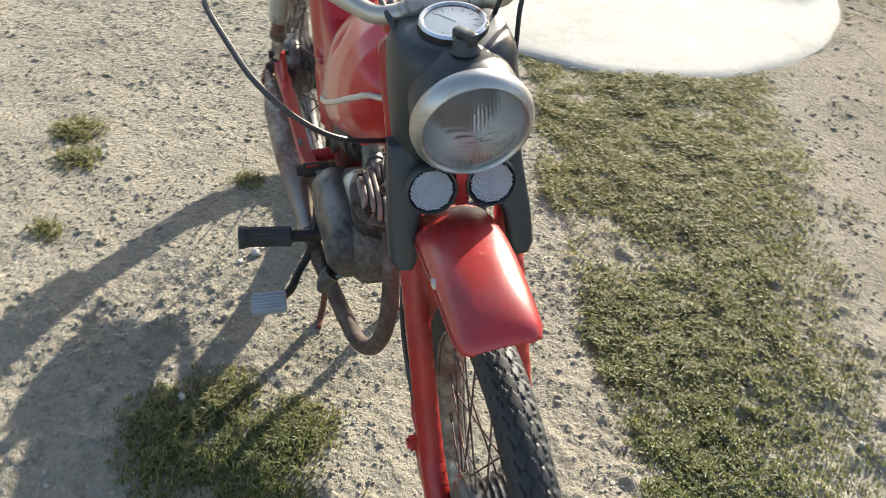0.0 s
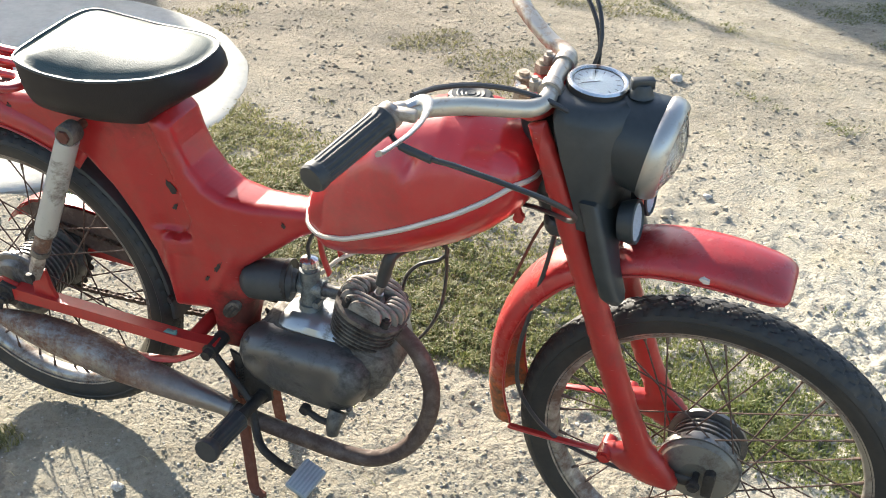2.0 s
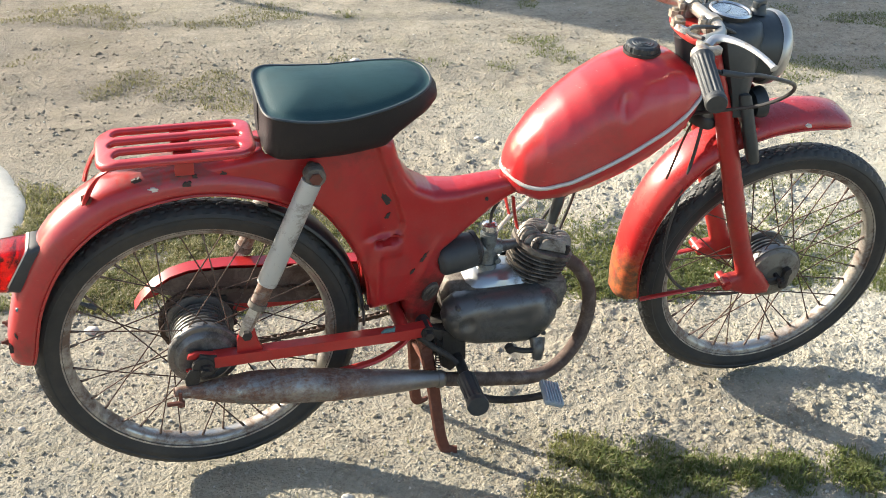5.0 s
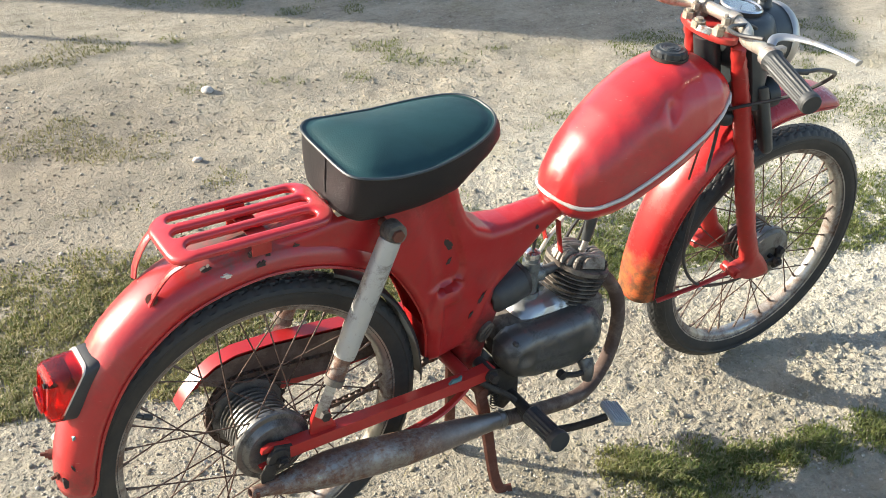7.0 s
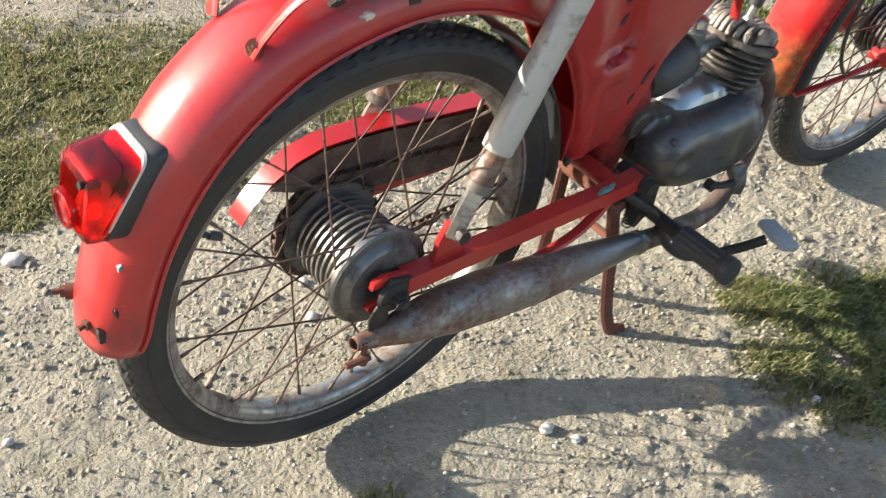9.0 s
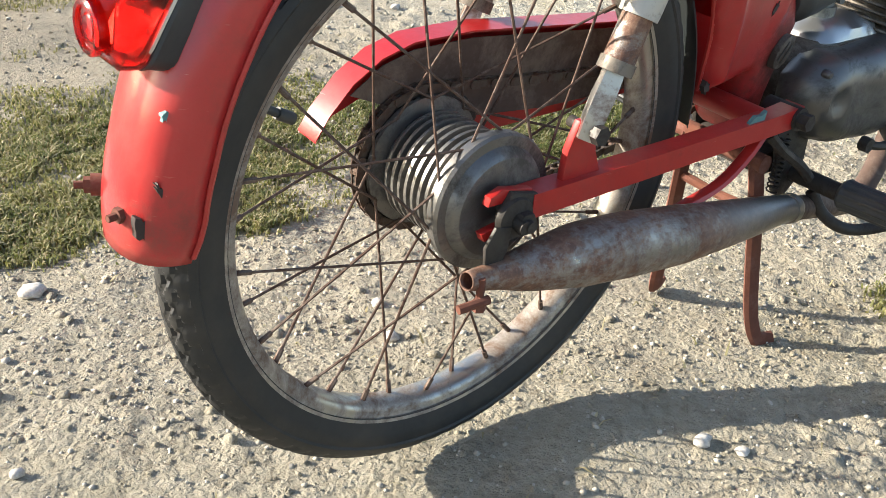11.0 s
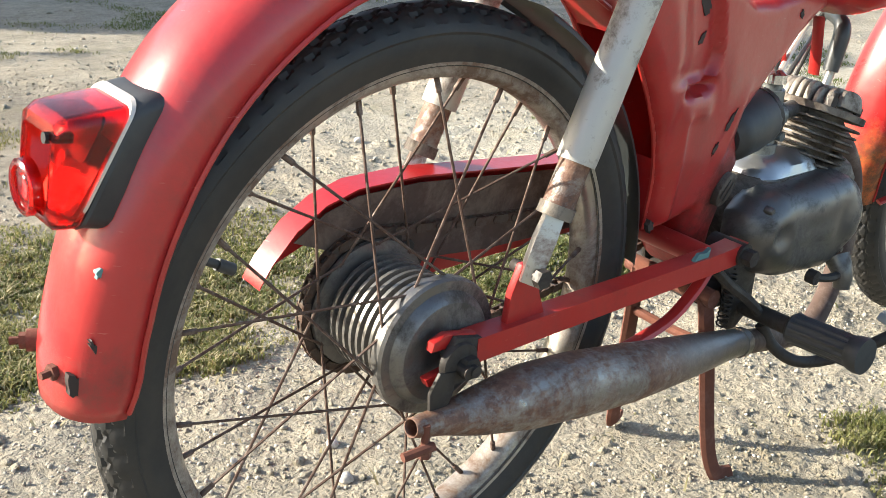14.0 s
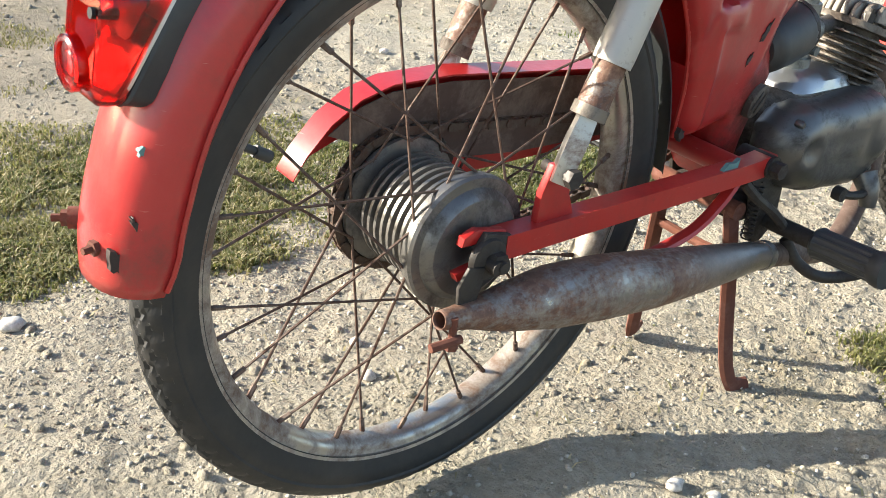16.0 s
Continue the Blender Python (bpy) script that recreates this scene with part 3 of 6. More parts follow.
slab = lathe([(0.0, 0.012), (0.2, 0.012), (0.4, 0.011), (0.55, 0.010), (0.572, 0.007), (0.582, 0.0), (0.585, -0.06)], 96,
             shape=lambda i, k, r: r * (1 + (0.012 * noise.noise(Vector((i * 0.35, 0, 0))) if k > 2 else 0)))
slab = ([(x * 1.31 - 1.14, 1.17 + z * 1.31, y) for x, y, z in slab[0]], slab[1])
slab_ob = new("concrete_slab", make_mesh("concrete_slab", slab, make_concrete()))
tagged(slab_ob, "round weathered concrete slab set flush in the grass", "concrete slab")


# ---- gravel and stones ----
def pebble(r, seed):
    rng = random.Random(seed)
    bm = bmesh.new()
    bmesh.ops.create_icosphere(bm, subdivisions=2 if r > 0.006 else 1, radius=1)
    sq = (1.0, rng.uniform(0.65, 1.0), rng.uniform(0.45, 0.75))
    off = Vector((rng.random() * 50, rng.random() * 50, 0))
    for v in bm.verts:
        v.co = Vector(a * b for a, b in zip(v.co, sq)) * r * (1 + 0.35 * noise.noise(v.co * 1.4 + off))
    return from_bm(bm)


def make_gravel_material(name, light, dark):
    m = Nodes(name)
    g = m.tree.nodes.new("ShaderNodeNewGeometry")
    col = m.mix(g.outputs["Random Per Island"], dark, light)
    col = m.mix(m.mask(m.noise(160.0, 5, 0.7), 0.35, 0.75), col, tuple(0.6 * v for v in dark))
    m.bump(m.noise(300.0, 4, 0.6), 0.3, 0.001)
    return m.set(Base_Color=col, Roughness=0.85)


rng = random.Random(7)
kinds = [(lambda p: ([tuple(c / 0.005 for c in q) for q in p[0]], p[1]))(pebble(0.005, k)) for k in range(9)]
verts, faces = [], []
for i in range(15000):
    if i < 11000:
        x, y = rng.uniform(-1.0, 2.2), rng.uniform(-0.75, 0.62)
    else:
        x, y = rng.uniform(-1.2, 3.6), rng.uniform(0.3, 3.4)
    r = 0.0015 + 0.0030 * rng.random() ** 3 + (0.004 * rng.random() if rng.random() < 0.02 else 0) + (0.003 if i > 11000 and rng.random() < 0.3 else 0)
    if math.hypot(x + 1.14, y - 1.17) < 0.78:
        continue
    v, f = rng.choice(kinds)
    turn = Euler((rng.uniform(-0.4, 0.4), rng.uniform(-0.4, 0.4), rng.uniform(0, 6.28))).to_matrix() * r
    base, z = len(verts), lumps(x, y)
    at = Vector((x, y, z + r * 0.2))
    verts += [tuple(turn @ Vector(c) + at) for c in v]
    faces += [tuple(j + base for j in t) for t in f]
gravel = new("gravel", make_mesh("gravel", (verts, faces), make_gravel_material("grit", (0.56, 0.53, 0.46), (0.30, 0.27, 0.21)), 60))
tagged(gravel, "small pale and brown grit scattered over the soil", "gravel", kind="stuff")
verts, faces = [], []
lump_kinds = [pebble(1.0, k + 60) for k in range(9)]
made = 0
while made < 2700:
    near = made < 1300
    x, y = (rng.uniform(-1.0, 2.2), rng.uniform(-0.75, 0.60)) if near else (rng.uniform(-2.2, 4.2), rng.uniform(0.6, 4.2))
    thick = noise.noise(Vector((x * 2.4, y * 3.4, 21.0))) + 0.6 * noise.noise(Vector((x * 8.0, y * 9.0, 5.0)))
    if rng.random() > 0.12 + 1.5 * max(0.0, thick) or math.hypot(x + 1.14, y - 1.17) < 0.78 or math.hypot(x, y) < 0.09 or math.hypot(x - 1.2, y) < 0.09:
        continue
    made += 1
    r = (0.0035 + 0.006 * rng.random() ** 2.5) * (1.0 if near else 1.25)
    v, f = rng.choice(lump_kinds)
    turn = Euler((rng.uniform(-0.5, 0.5), rng.uniform(-0.5, 0.5), rng.uniform(0, 6.28))).to_matrix() * r
    base, at = len(verts), Vector((x, y, lumps(x, y) - r * 0.05))
    verts += [tuple(turn @ Vector(c) + at) for c in v]
    faces += [tuple(j + base for j in t) for t in f]
for i in range(26000):
    x, y = rng.uniform(-0.95, 2.1), rng.uniform(-0.75, 0.75)
    if i > 16000:
        x, y = rng.uniform(-1.5, 3.4), rng.uniform(0.7, 2.6)
    if rng.random() > 0.55 + 1.3 * noise.noise(Vector((x * 5.0, y * 5.0, 33.0))) or math.hypot(x + 1.14, y - 1.17) < 0.78:
        continue
    r = 0.0018 + 0.0035 * rng.random() ** 2 + (0.0015 if i > 16000 else 0)
    v, f = rng.choice(kinds)
    turn = Euler((rng.uniform(-0.6, 0.6), rng.uniform(-0.6, 0.6), rng.uniform(0, 6.28))).to_matrix() * r
    base, at = len(verts), Vector((x, y, lumps(x, y) + r * 0.1))
    verts += [tuple(turn @ Vector(c) + at) for c in v]
    faces += [tuple(j + base for j in t) for t in f]
clods = new("soil_clods", make_mesh("soil_clods", (verts, faces), SOIL, 60))
tagged(clods, "crumbled dry soil clods lying over the yard", "soil clods", kind="stuff")
STONE = make_gravel_material("pale_stone", (0.62, 0.58, 0.52), (0.40, 0.36, 0.31))
for i, (x, y, r) in enumerate(((0.247, -0.155, 0.013), (-0.209, 0.535, 0.017), (0.53, 1.66, 0.016), (0.78, 2.2, 0.022), (0.10, 0.20, 0.010), (0.27, -0.19, 0.008), (0.13, 0.27, 0.009), (1.02, 1.42, 0.013), (-0.35, 0.20, 0.008), (0.63, -0.33, 0.010))):
    st = new("stone", make_mesh("stone", pebble(r, 100 + i), STONE, 60))
    st.location = (x, y, lumps(x, y) + r * 0.35)
    tagged(st, "small pale rough stone lying on the soil", "stone", group="loose stones")


# ---- grass ----
def make_grass_material(name, tints):
    m = Nodes(name)
    g = m.tree.nodes.new("ShaderNodeNewGeometry")
    col = m.ramp(g.outputs["Random Per Island"], tints)
    col = m.mix(m.mask(m.noise(2.2, 4, 0.6), 0.42, 0.66), col, m.mix(0.45, col, (0.26, 0.22, 0.10)))
    sep = m.tree.nodes.new("ShaderNodeSeparateXYZ")
    m.link(m.coords(), sep.inputs[0])
    lush = m.mask(m.math("ADD", sep.outputs["X"], m.math("MULTIPLY", m.noise(3.5, 5, 0.65), 1.2)), 0.9, 1.7)
    col = m.mix(m.math("MULTIPLY", lush, 0.55), col, (0.066, 0.118, 0.018))
    m.set(Base_Color=col, Roughness=0.55, Specular_IOR_Level=0.35)
    thin = m.put("ShaderNodeBsdfTranslucent")
    m.link(m.mix(0.4, col, (0.28, 0.29, 0.07)), thin.inputs["Color"])
    both = m.put("ShaderNodeMixShader", Fac=0.38)
    m.link(m.bsdf.outputs[0], both.inputs[1])
    m.link(thin.outputs[0], both.inputs[2])
    m.link(both.outputs[0], m.tree.nodes["Material Output"].inputs["Surface"])
    return m.mat


HEIGHTS = {}


def near_height(x, y):
    key = (round(x * 80), round(y * 80))
    if key not in HEIGHTS:
        HEIGHTS[key] = lumps(key[0] / 80, key[1] / 80)
    return HEIGHTS[key]


def grass(name, spots, label, tints, lean=0.8):
    verts, faces = [], []
    rng = random.Random(11)
    for x, y, h in spots:
        a = rng.uniform(0, 6.283)
        w = rng.uniform(0.0009, 0.0021)
        out = h * rng.uniform(0.2, lean)
        dx, dy, z = math.cos(a), math.sin(a), near_height(x, y)
        n = len(verts)
        for s, wid in ((0.0, 1.0), (0.55, 0.8)):
            px, py, pz = x + dx * out * s * s, y + dy * out * s * s, z + h * s * (1 - 0.25 * s)
            verts += [(px - dy * w * wid, py + dx * w * wid, pz), (px + dy * w * wid, py - dx * w * wid, pz)]
        verts.append((x + dx * out, y + dy * out, z + h * 0.8 * rng.uniform(0.5, 1.0)))
        faces += [(n, n + 1, n + 3, n + 2), (n + 2, n + 3, n + 4)]
    me = bpy.data.meshes.new(name)
    me.from_pydata(verts, [], faces)
    me.materials.append(make_grass_material(name, tints))
    return tagged(new(name, me), label, "grass", kind="stuff")


rng = random.Random(5)
spots, dry = [], []
CELL = 0.02
cells = []
for j in range(int(2.3 / CELL)):
    for i in range(int(3.65 / CELL)):
        c = grass_cover(-0.75 + (i + 0.5) * CELL, -0.7 + (j + 0.5) * CELL)
        if c > 0.02:
            cells.append((-0.75 + i * CELL, -0.7 + j * CELL, c))
total = sum(c for _, _, c in cells)
for cx, cy, c in cells:
    for _ in range(int(150000 * c / total + rng.random())):
        x, y = cx + CELL * rng.uniform(-0.3, 1.3), cy + CELL * rng.uniform(-0.3, 1.3)
        tuft = 0.62 + 0.55 * max(-0.6, noise.noise(Vector((x * 24, y * 24, 1.0)))) + 0.35 * noise.noise(Vector((x * 9, y * 9, 6.0)))
        if rng.random() < 0.25 + 0.95 * tuft:
            spots.append((x, y, rng.uniform(0.008, 0.024) * (0.5 + 0.6 * c) * max(0.3, tuft + 0.35) * (1.3 if y < 0.1 else 1.0)))
grass("grass", spots, "short patchy green grass with dry blades", [(0.0, (0.066, 0.088, 0.024)), (0.30, (0.115, 0.135, 0.043)), (0.52, (0.19, 0.18, 0.075)), (0.74, (0.31, 0.265, 0.135)), (1.0, (0.48, 0.42, 0.27))])
while len(dry) < 24000:
    x, y = rng.uniform(-1.4, 4.0), rng.uniform(0.7, 4.2)
    n = noise.noise(Vector((x * 1.7, y * 2.6, 0.0))) + 0.6 * noise.noise(Vector((x * 6, y * 7, 4.0)))
    if math.hypot(x + 1.14, y - 1.17) > 0.78 and rng.random() < max(0.0, 3.5 * (n - 0.26) + 1.2 * max(0.0, noise.noise(Vector((x * 13, y * 13, 9.0))) - 0.35)):
        dry.append((x, y, rng.uniform(0.006, 0.019)))
grass("dry_grass", dry, "sparse withered tufts along the track", [(0.0, (0.085, 0.085, 0.035)), (0.5, (0.15, 0.135, 0.065)), (1.0, (0.27, 0.235, 0.14))], 1.2)
straw = []
while len(straw) < 1500:
    x, y = rng.uniform(-0.6, 2.0), rng.uniform(-0.7, 1.3)
    if rng.random() < 0.12 + grass_cover(x, y):
        straw.append((x, y, rng.uniform(0.006, 0.02)))
grass("straw", straw, "loose bits of pale straw", [(0.0, (0.32, 0.27, 0.16)), (1.0, (0.52, 0.46, 0.32))], 2.2)


# ---- things beyond the view whose shadows fall on the track ----
def shadow_foot(x, y, h):
    """Where a thing of that height stands whose top throws its shadow on (x, y)."""
    k = h / SUN_WAY.z
    return x + SUN_WAY.x * k, y + SUN_WAY.y * k


WOOD = plain("grey_weathered_wood", (0.22, 0.18, 0.14), 0.85, 0.0, 0.35)
PLASTER = plain("pale_plaster", (0.55, 0.52, 0.46), 0.9, 0.0, 0.15, 4.0)
ROOFING = plain("grey_roofing", (0.22, 0.20, 0.19), 0.85, 0.0, 0.25, 8.0)
tops = []
for sx, sy in ((0.85, 2.73), (2.16, 2.67)):
    bx, by = shadow_foot(sx, sy, 2.1)
    tops.append((bx, by, 2.1))
    pole = new("clothes_pole", make_mesh("clothes_pole", join(rod((0, 0, -0.1), (0, 0, 2.1), 0.022, 12), rod((-0.12, 0.10, -0.1), (-0.06, 0.05, 1.9), 0.016, 10)), WOOD))
    pole.location = (bx, by, 0)
    tagged(pole, "slim grey wooden pole beside the track", "pole", group="clothes line poles")
far = [shadow_foot(-0.6, 2.86, 2.1), shadow_foot(3.6, 2.60, 2.1)]
line = new("clothes_line", make_mesh("clothes_line", tube([(*far[0], 2.08), tops[0], tops[1], (*far[1], 2.08)], 0.008, 8, 2), GREY_CABLE))
tagged(line, "taut grey line strung between poles", "line")


def shed(corner, height, length, depth, way):
    """A plain unseen outbuilding, added to cast shade: way is the unit direction of its front wall from the corner."""
    ux, uy = way
    px, py = -uy, ux
    ob = new("shed", None)
    ob.location = (corner[0], corner[1], 0)
    ob.rotation_euler = (0, 0, math.atan2(uy, ux))
    for name, c, s in (("wall", (length / 2, 0.1, height / 2), (length, 0.2, height)), ("wall", (length / 2, depth - 0.1, height / 2), (length, 0.2, height)),
                       ("wall", (0.1, depth / 2, height / 2), (0.2, depth - 0.4, height)), ("wall", (length - 0.1, depth / 2, height / 2), (0.2, depth - 0.4, height))):
        part(name, block(c, s, 0.01), PLASTER, ob)
    part("roof", block((length / 2, depth / 2, height + 0.06), (length + 0.02, depth + 0.02, 0.12), 0.02), ROOFING, ob)
    return tagged(ob, "unseen low plastered shed with a flat grey roof, assumed from its shadow", "shed", group="sheds")


across = (-SUN_WAY.y / math.hypot(SUN_WAY.x, SUN_WAY.y) * -1, SUN_WAY.x / math.hypot(SUN_WAY.x, SUN_WAY.y) * -1)
shed(shadow_foot(3.22, 1.28, 2.7), 2.58, 7.0, 3.5, across)
# unseen box, added for the shade behind the slab; its real caster is unknown
fx, fy = shadow_foot(-0.78, 1.72, 2.4)
shed((fx - 1.7 * 0.40, fy - 1.7 * 0.917), 2.28, 1.7, 2.4, (0.40, 0.917))


# ---- the moped ----
moped = new("moped", None)
moped.matrix_basis = LEAN
tagged(moped, "old red moped with chipped paint and black seat on its stand", "moped")
REAR, FRONT = (0.0, 0.0, 0.3035), (1.2, 0.0, 0.2930)
# the front end is turned slightly to the right and leans a little in its worn bearings
STEER = Matrix.Translation((1.2, 0.025, 0.2894)) @ Matrix.Rotation(radians(-1.65), 4, "Z") @ Matrix.Rotation(radians(2.8), 4, "X") @ Matrix.Translation((-1.2, 0, -0.2894))
RIGHT, LEFT = -1, 1
# the rear wheel and what hangs on it sit a touch off the frame's middle plane
AFT = Matrix.Translation((0.010, -0.008, 0.0))

# ---- wheels ----
R_OUT, R_MID, HALF = 0.2925, 0.2655, 0.0275


TYRE_STEPS, TYRE_SEGS = 44, 432


def tread(i, k, r):
    """Cuts zigzag grooves and shoulder notches into the crown of the tyre."""
    u = (k - TYRE_STEPS / 2) * 0.0024
    zig = (-1.0, -0.35, 0.35, 1.0, 0.35, -0.35)
    cut = 0.0
    for j, g in enumerate((-0.0155, -0.0055, 0.0055, 0.0155)):
        if abs(u - g - 0.0026 * zig[(i + 3 * (j % 2)) % 6]) < 0.0016:
            cut = 0.0026
    if 0.0165 < abs(u) < 0.0265 and (i + (3 if u > 0 else 0)) % 6 < 2:
        cut = 0.0022
    return r - cut


tyre_profile = [(0.2415, -0.019)]
for j in range(1, TYRE_STEPS):
    a = math.pi * (j / TYRE_STEPS * 1.24 - 0.12)
    tyre_profile.append((R_MID - 0.0008 + 0.027 * math.sin(a), -HALF * math.cos(a) * (1.0 if 0.2 < a < 2.9 else 0.93)))
tyre_profile.append((0.2415, 0.019))
TYRE_MESH = make_mesh("tyre", lathe(tyre_profile, TYRE_SEGS, shape=tread), TYRE, 25)
RIM_MESH = make_mesh("wheel", lathe([(0.2455, -0.0205), (0.2465, -0.0188), (0.2440, -0.0165), (0.2370, -0.0160), (0.2330, -0.0135), (0.2295, -0.0085), (0.2285, 0.0), (0.2295, 0.0085), (0.2330, 0.0135), (0.2370, 0.0160),
                                     (0.2440, 0.0165), (0.2465, 0.0188), (0.2455, 0.0205), (0.2425, 0.0195), (0.2415, 0.0), (0.2425, -0.0195)], 128, closed=True), RIM, 45)


def spoke_set(wheel, centre, hub_r, y_left, y_right, count, phase=0.0):
    """Laced spokes: pairs that cross, from the hub flanges to the rim."""
    ends = []
    for i in range(count):
        rim_a = 2 * math.pi * (i + 0.5) / count + phase
        side = y_left if i % 2 else y_right
        swing = radians(58) * (1 if (i // 2) % 2 else -1)
        hub_a = rim_a + swing
        ends.append((Vector((hub_r * math.cos(hub_a), side, hub_r * math.sin(hub_a))), Vector((0.2305 * math.cos(rim_a), 0.004 * (1 if i % 2 else -1), 0.2305 * math.sin(rim_a)))))
    made = {}
    for a, b in ends:
        way = b - a
        key = round(way.length, 4)
        if key not in made:
            n = way.length
            made[key] = make_mesh("spoke", join(rod((0, 0, -0.002), (0, 0, n - 0.014), 0.00135, 6), rod((0, 0, n - 0.015), (0, 0, n + 0.004), 0.0026, 6)), SPOKE)
        m = Matrix.Translation(a) @ way.to_track_quat("Z", "Y").to_matrix().to_4x4()
        part("spoke", made[key], None, wheel, at=m)


def wheel_set(centre, at, label):
    base = (at if at is not None else Matrix()) @ Matrix.Translation(centre)
    w = part("wheel", RIM_MESH, None, moped, label, at=base)
    part("tyre", TYRE_MESH, None, w, "worn black tyre with dusty sidewalls")
    return w


rear_wheel = wheel_set(REAR, AFT, "rear spoked wheel with a dull rusty rim")
# rear hub: a ribbed drum between two flanges, with a brake plate on the right
ribs = [(0.012, 0.052), (0.060, 0.052), (0.0635, 0.050), (0.0635, 0.045), (0.048, 0.043)]
for j in range(7):
    y = 0.034 - j * 0.0095
    ribs += [(0.0545, y), (0.0545, y - 0.0035), (0.047, y - 0.0045), (0.047, y - 0.0085)]
ribs += [(0.052, -0.038), (0.0645, -0.040), (0.0650, -0.050), (0.0630, -0.053), (0.012, -0.053)]
part("hub", lathe(ribs, 72), HUB, rear_wheel, "ribbed aluminium drum hub grey with grime", sharp=25)
part("brake_plate", lathe([(0.0, -0.0620), (0.018, -0.0620), (0.042, -0.0628), (0.0465, -0.0625), (0.0495, -0.0605), (0.0520, -0.0572), (0.0545, -0.0525)], 64), HUB, rear_wheel, "dull domed brake plate", sharp=25)
teeth = []
for j in range(80):
    teeth.append((0.0725 if j % 4 in (1, 2) else 0.0665, 2 * math.pi * j / 80))
part("sprocket", plate([(r * math.cos(a), r * math.sin(a)) for r, a in teeth], 0.053, 0.057, 0.0006, 1), DARK_STEEL, rear_wheel, "greasy dark chain sprocket")
spoke_set(rear_wheel, REAR, 0.0575, 0.047, -0.046, 36, 0.03)
va = math.atan2(0.105, -0.195)
part("valve", join(rod((0.232 * math.cos(va), 0, 0.232 * math.sin(va)), (0.199 * math.cos(va), 0, 0.199 * math.sin(va)), 0.0036), rod((0.214 * math.cos(va), 0, 0.214 * math.sin(va)), (0.198 * math.cos(va), 0, 0.198 * math.sin(va)), 0.0052)), RUBBER, rear_wheel, "black rubber valve cap")
part("axle", join(rod((0, -0.104, 0), (0, 0.10, 0), 0.0055), rod((0, -0.098, 0), (0, -0.089, 0), 0.011, 6), rod((0, 0.089, 0), (0, 0.097, 0), 0.011, 6)), DARK_STEEL, rear_wheel)

front_wheel = wheel_set(FRONT, STEER, "front spoked wheel with a dusty rim")
fh = [(0.012, 0.036), (0.056, 0.036), (0.0610, 0.033), (0.0610, 0.027), (0.046, 0.025)]
for j in range(4):
    y = 0.021 - j * 0.0095
    fh += [(0.0530, y), (0.0530, y - 0.0035), (0.0465, y - 0.0045), (0.0465, y - 0.0085)]
fh += [(0.052, -0.018), (0.0620, -0.020), (0.0630, -0.034), (0.012, -0.036)]
part("hub", lathe(fh, 64), HUB, front_wheel, "ribbed grey drum hub", sharp=25)
part("brake_plate", lathe([(0.0, -0.044), (0.018, -0.045), (0.024, -0.048), (0.046, -0.045), (0.0550, -0.042), (0.0600, -0.0345)], 56), metal("cast_plate", (0.22, 0.20, 0.165), 0.4, 0.5, rust=(0.14, 0.105, 0.075), scale=26, metallic=0.45), front_wheel, "dusty cast brake plate", sharp=25)
part("brake_lever", join(block((0.020, -0.052, -0.006), (0.018, 0.010, 0.052), 0.004), rod((0.020, -0.046, 0.014), (0.020, -0.060, 0.014), 0.008, 10)), DARK_STEEL, front_wheel)
spoke_set(front_wheel, FRONT, 0.0560, 0.030, -0.027, 36, 0.11)
part("axle", join(rod((0, -0.078, 0), (0, 0.078, 0), 0.0055), rod((0, -0.074, 0), (0, -0.066, 0), 0.010, 6), rod((0, 0.066, 0), (0, 0.074, 0), 0.010, 6)), DARK_STEEL, front_wheel)

# ---- pressed frame ----
body_outline = [(-0.02, 0.671), (0.03, 0.678), (0.08, 0.686), (0.12, 0.692), (0.20, 0.700), (0.335, 0.704), (0.352, 0.690), (0.362, 0.655), (0.376, 0.624), (0.398, 0.597), (0.430, 0.580), (0.477, 0.577), (0.571, 0.588),
                (0.640, 0.625), (0.720, 0.672), (0.800, 0.722), (0.862, 0.765), (0.880, 0.742), (0.872, 0.705), (0.800, 0.655), (0.720, 0.610), (0.640, 0.568), (0.580, 0.550), (0.545, 0.528), (0.512, 0.500), (0.480, 0.474),
                (0.452, 0.452), (0.447, 0.430), (0.466, 0.398), (0.455, 0.360), (0.447, 0.320), (0.438, 0.272), (0.402, 0.275), (0.386, 0.300), (0.383, 0.350), (0.350, 0.344), (0.316, 0.342),
                (0.311, 0.400), (0.297, 0.452), (0.270, 0.506), (0.236, 0.556), (0.194, 0.598), (0.150, 0.618), (0.10, 0.628), (0.06, 0.632), (-0.02, 0.640)]


def body_half(x, z):
    w = float(np.interp(x, [-0.02, 0.08, 0.30, 0.40, 0.50, 0.60, 0.88], [0.042, 0.0525, 0.053, 0.046, 0.034, 0.028, 0.026]))
    return w if z > 0.42 else w - 0.010 * min(1.0, (0.42 - z) / 0.10)


def rise(lo, hi, v):
    """A smooth step from 0 to 1."""
    t = min(1.0, max(0.0, (v - lo) / (hi - lo)))
    return t * t * (3 - 2 * t)


ridge_x = steps_fn((0.500, 0.362), (0.515, 0.372), (0.530, 0.376), (0.565, 0.366), (0.604, 0.353), (0.676, 0.328), (0.705, 0.318))


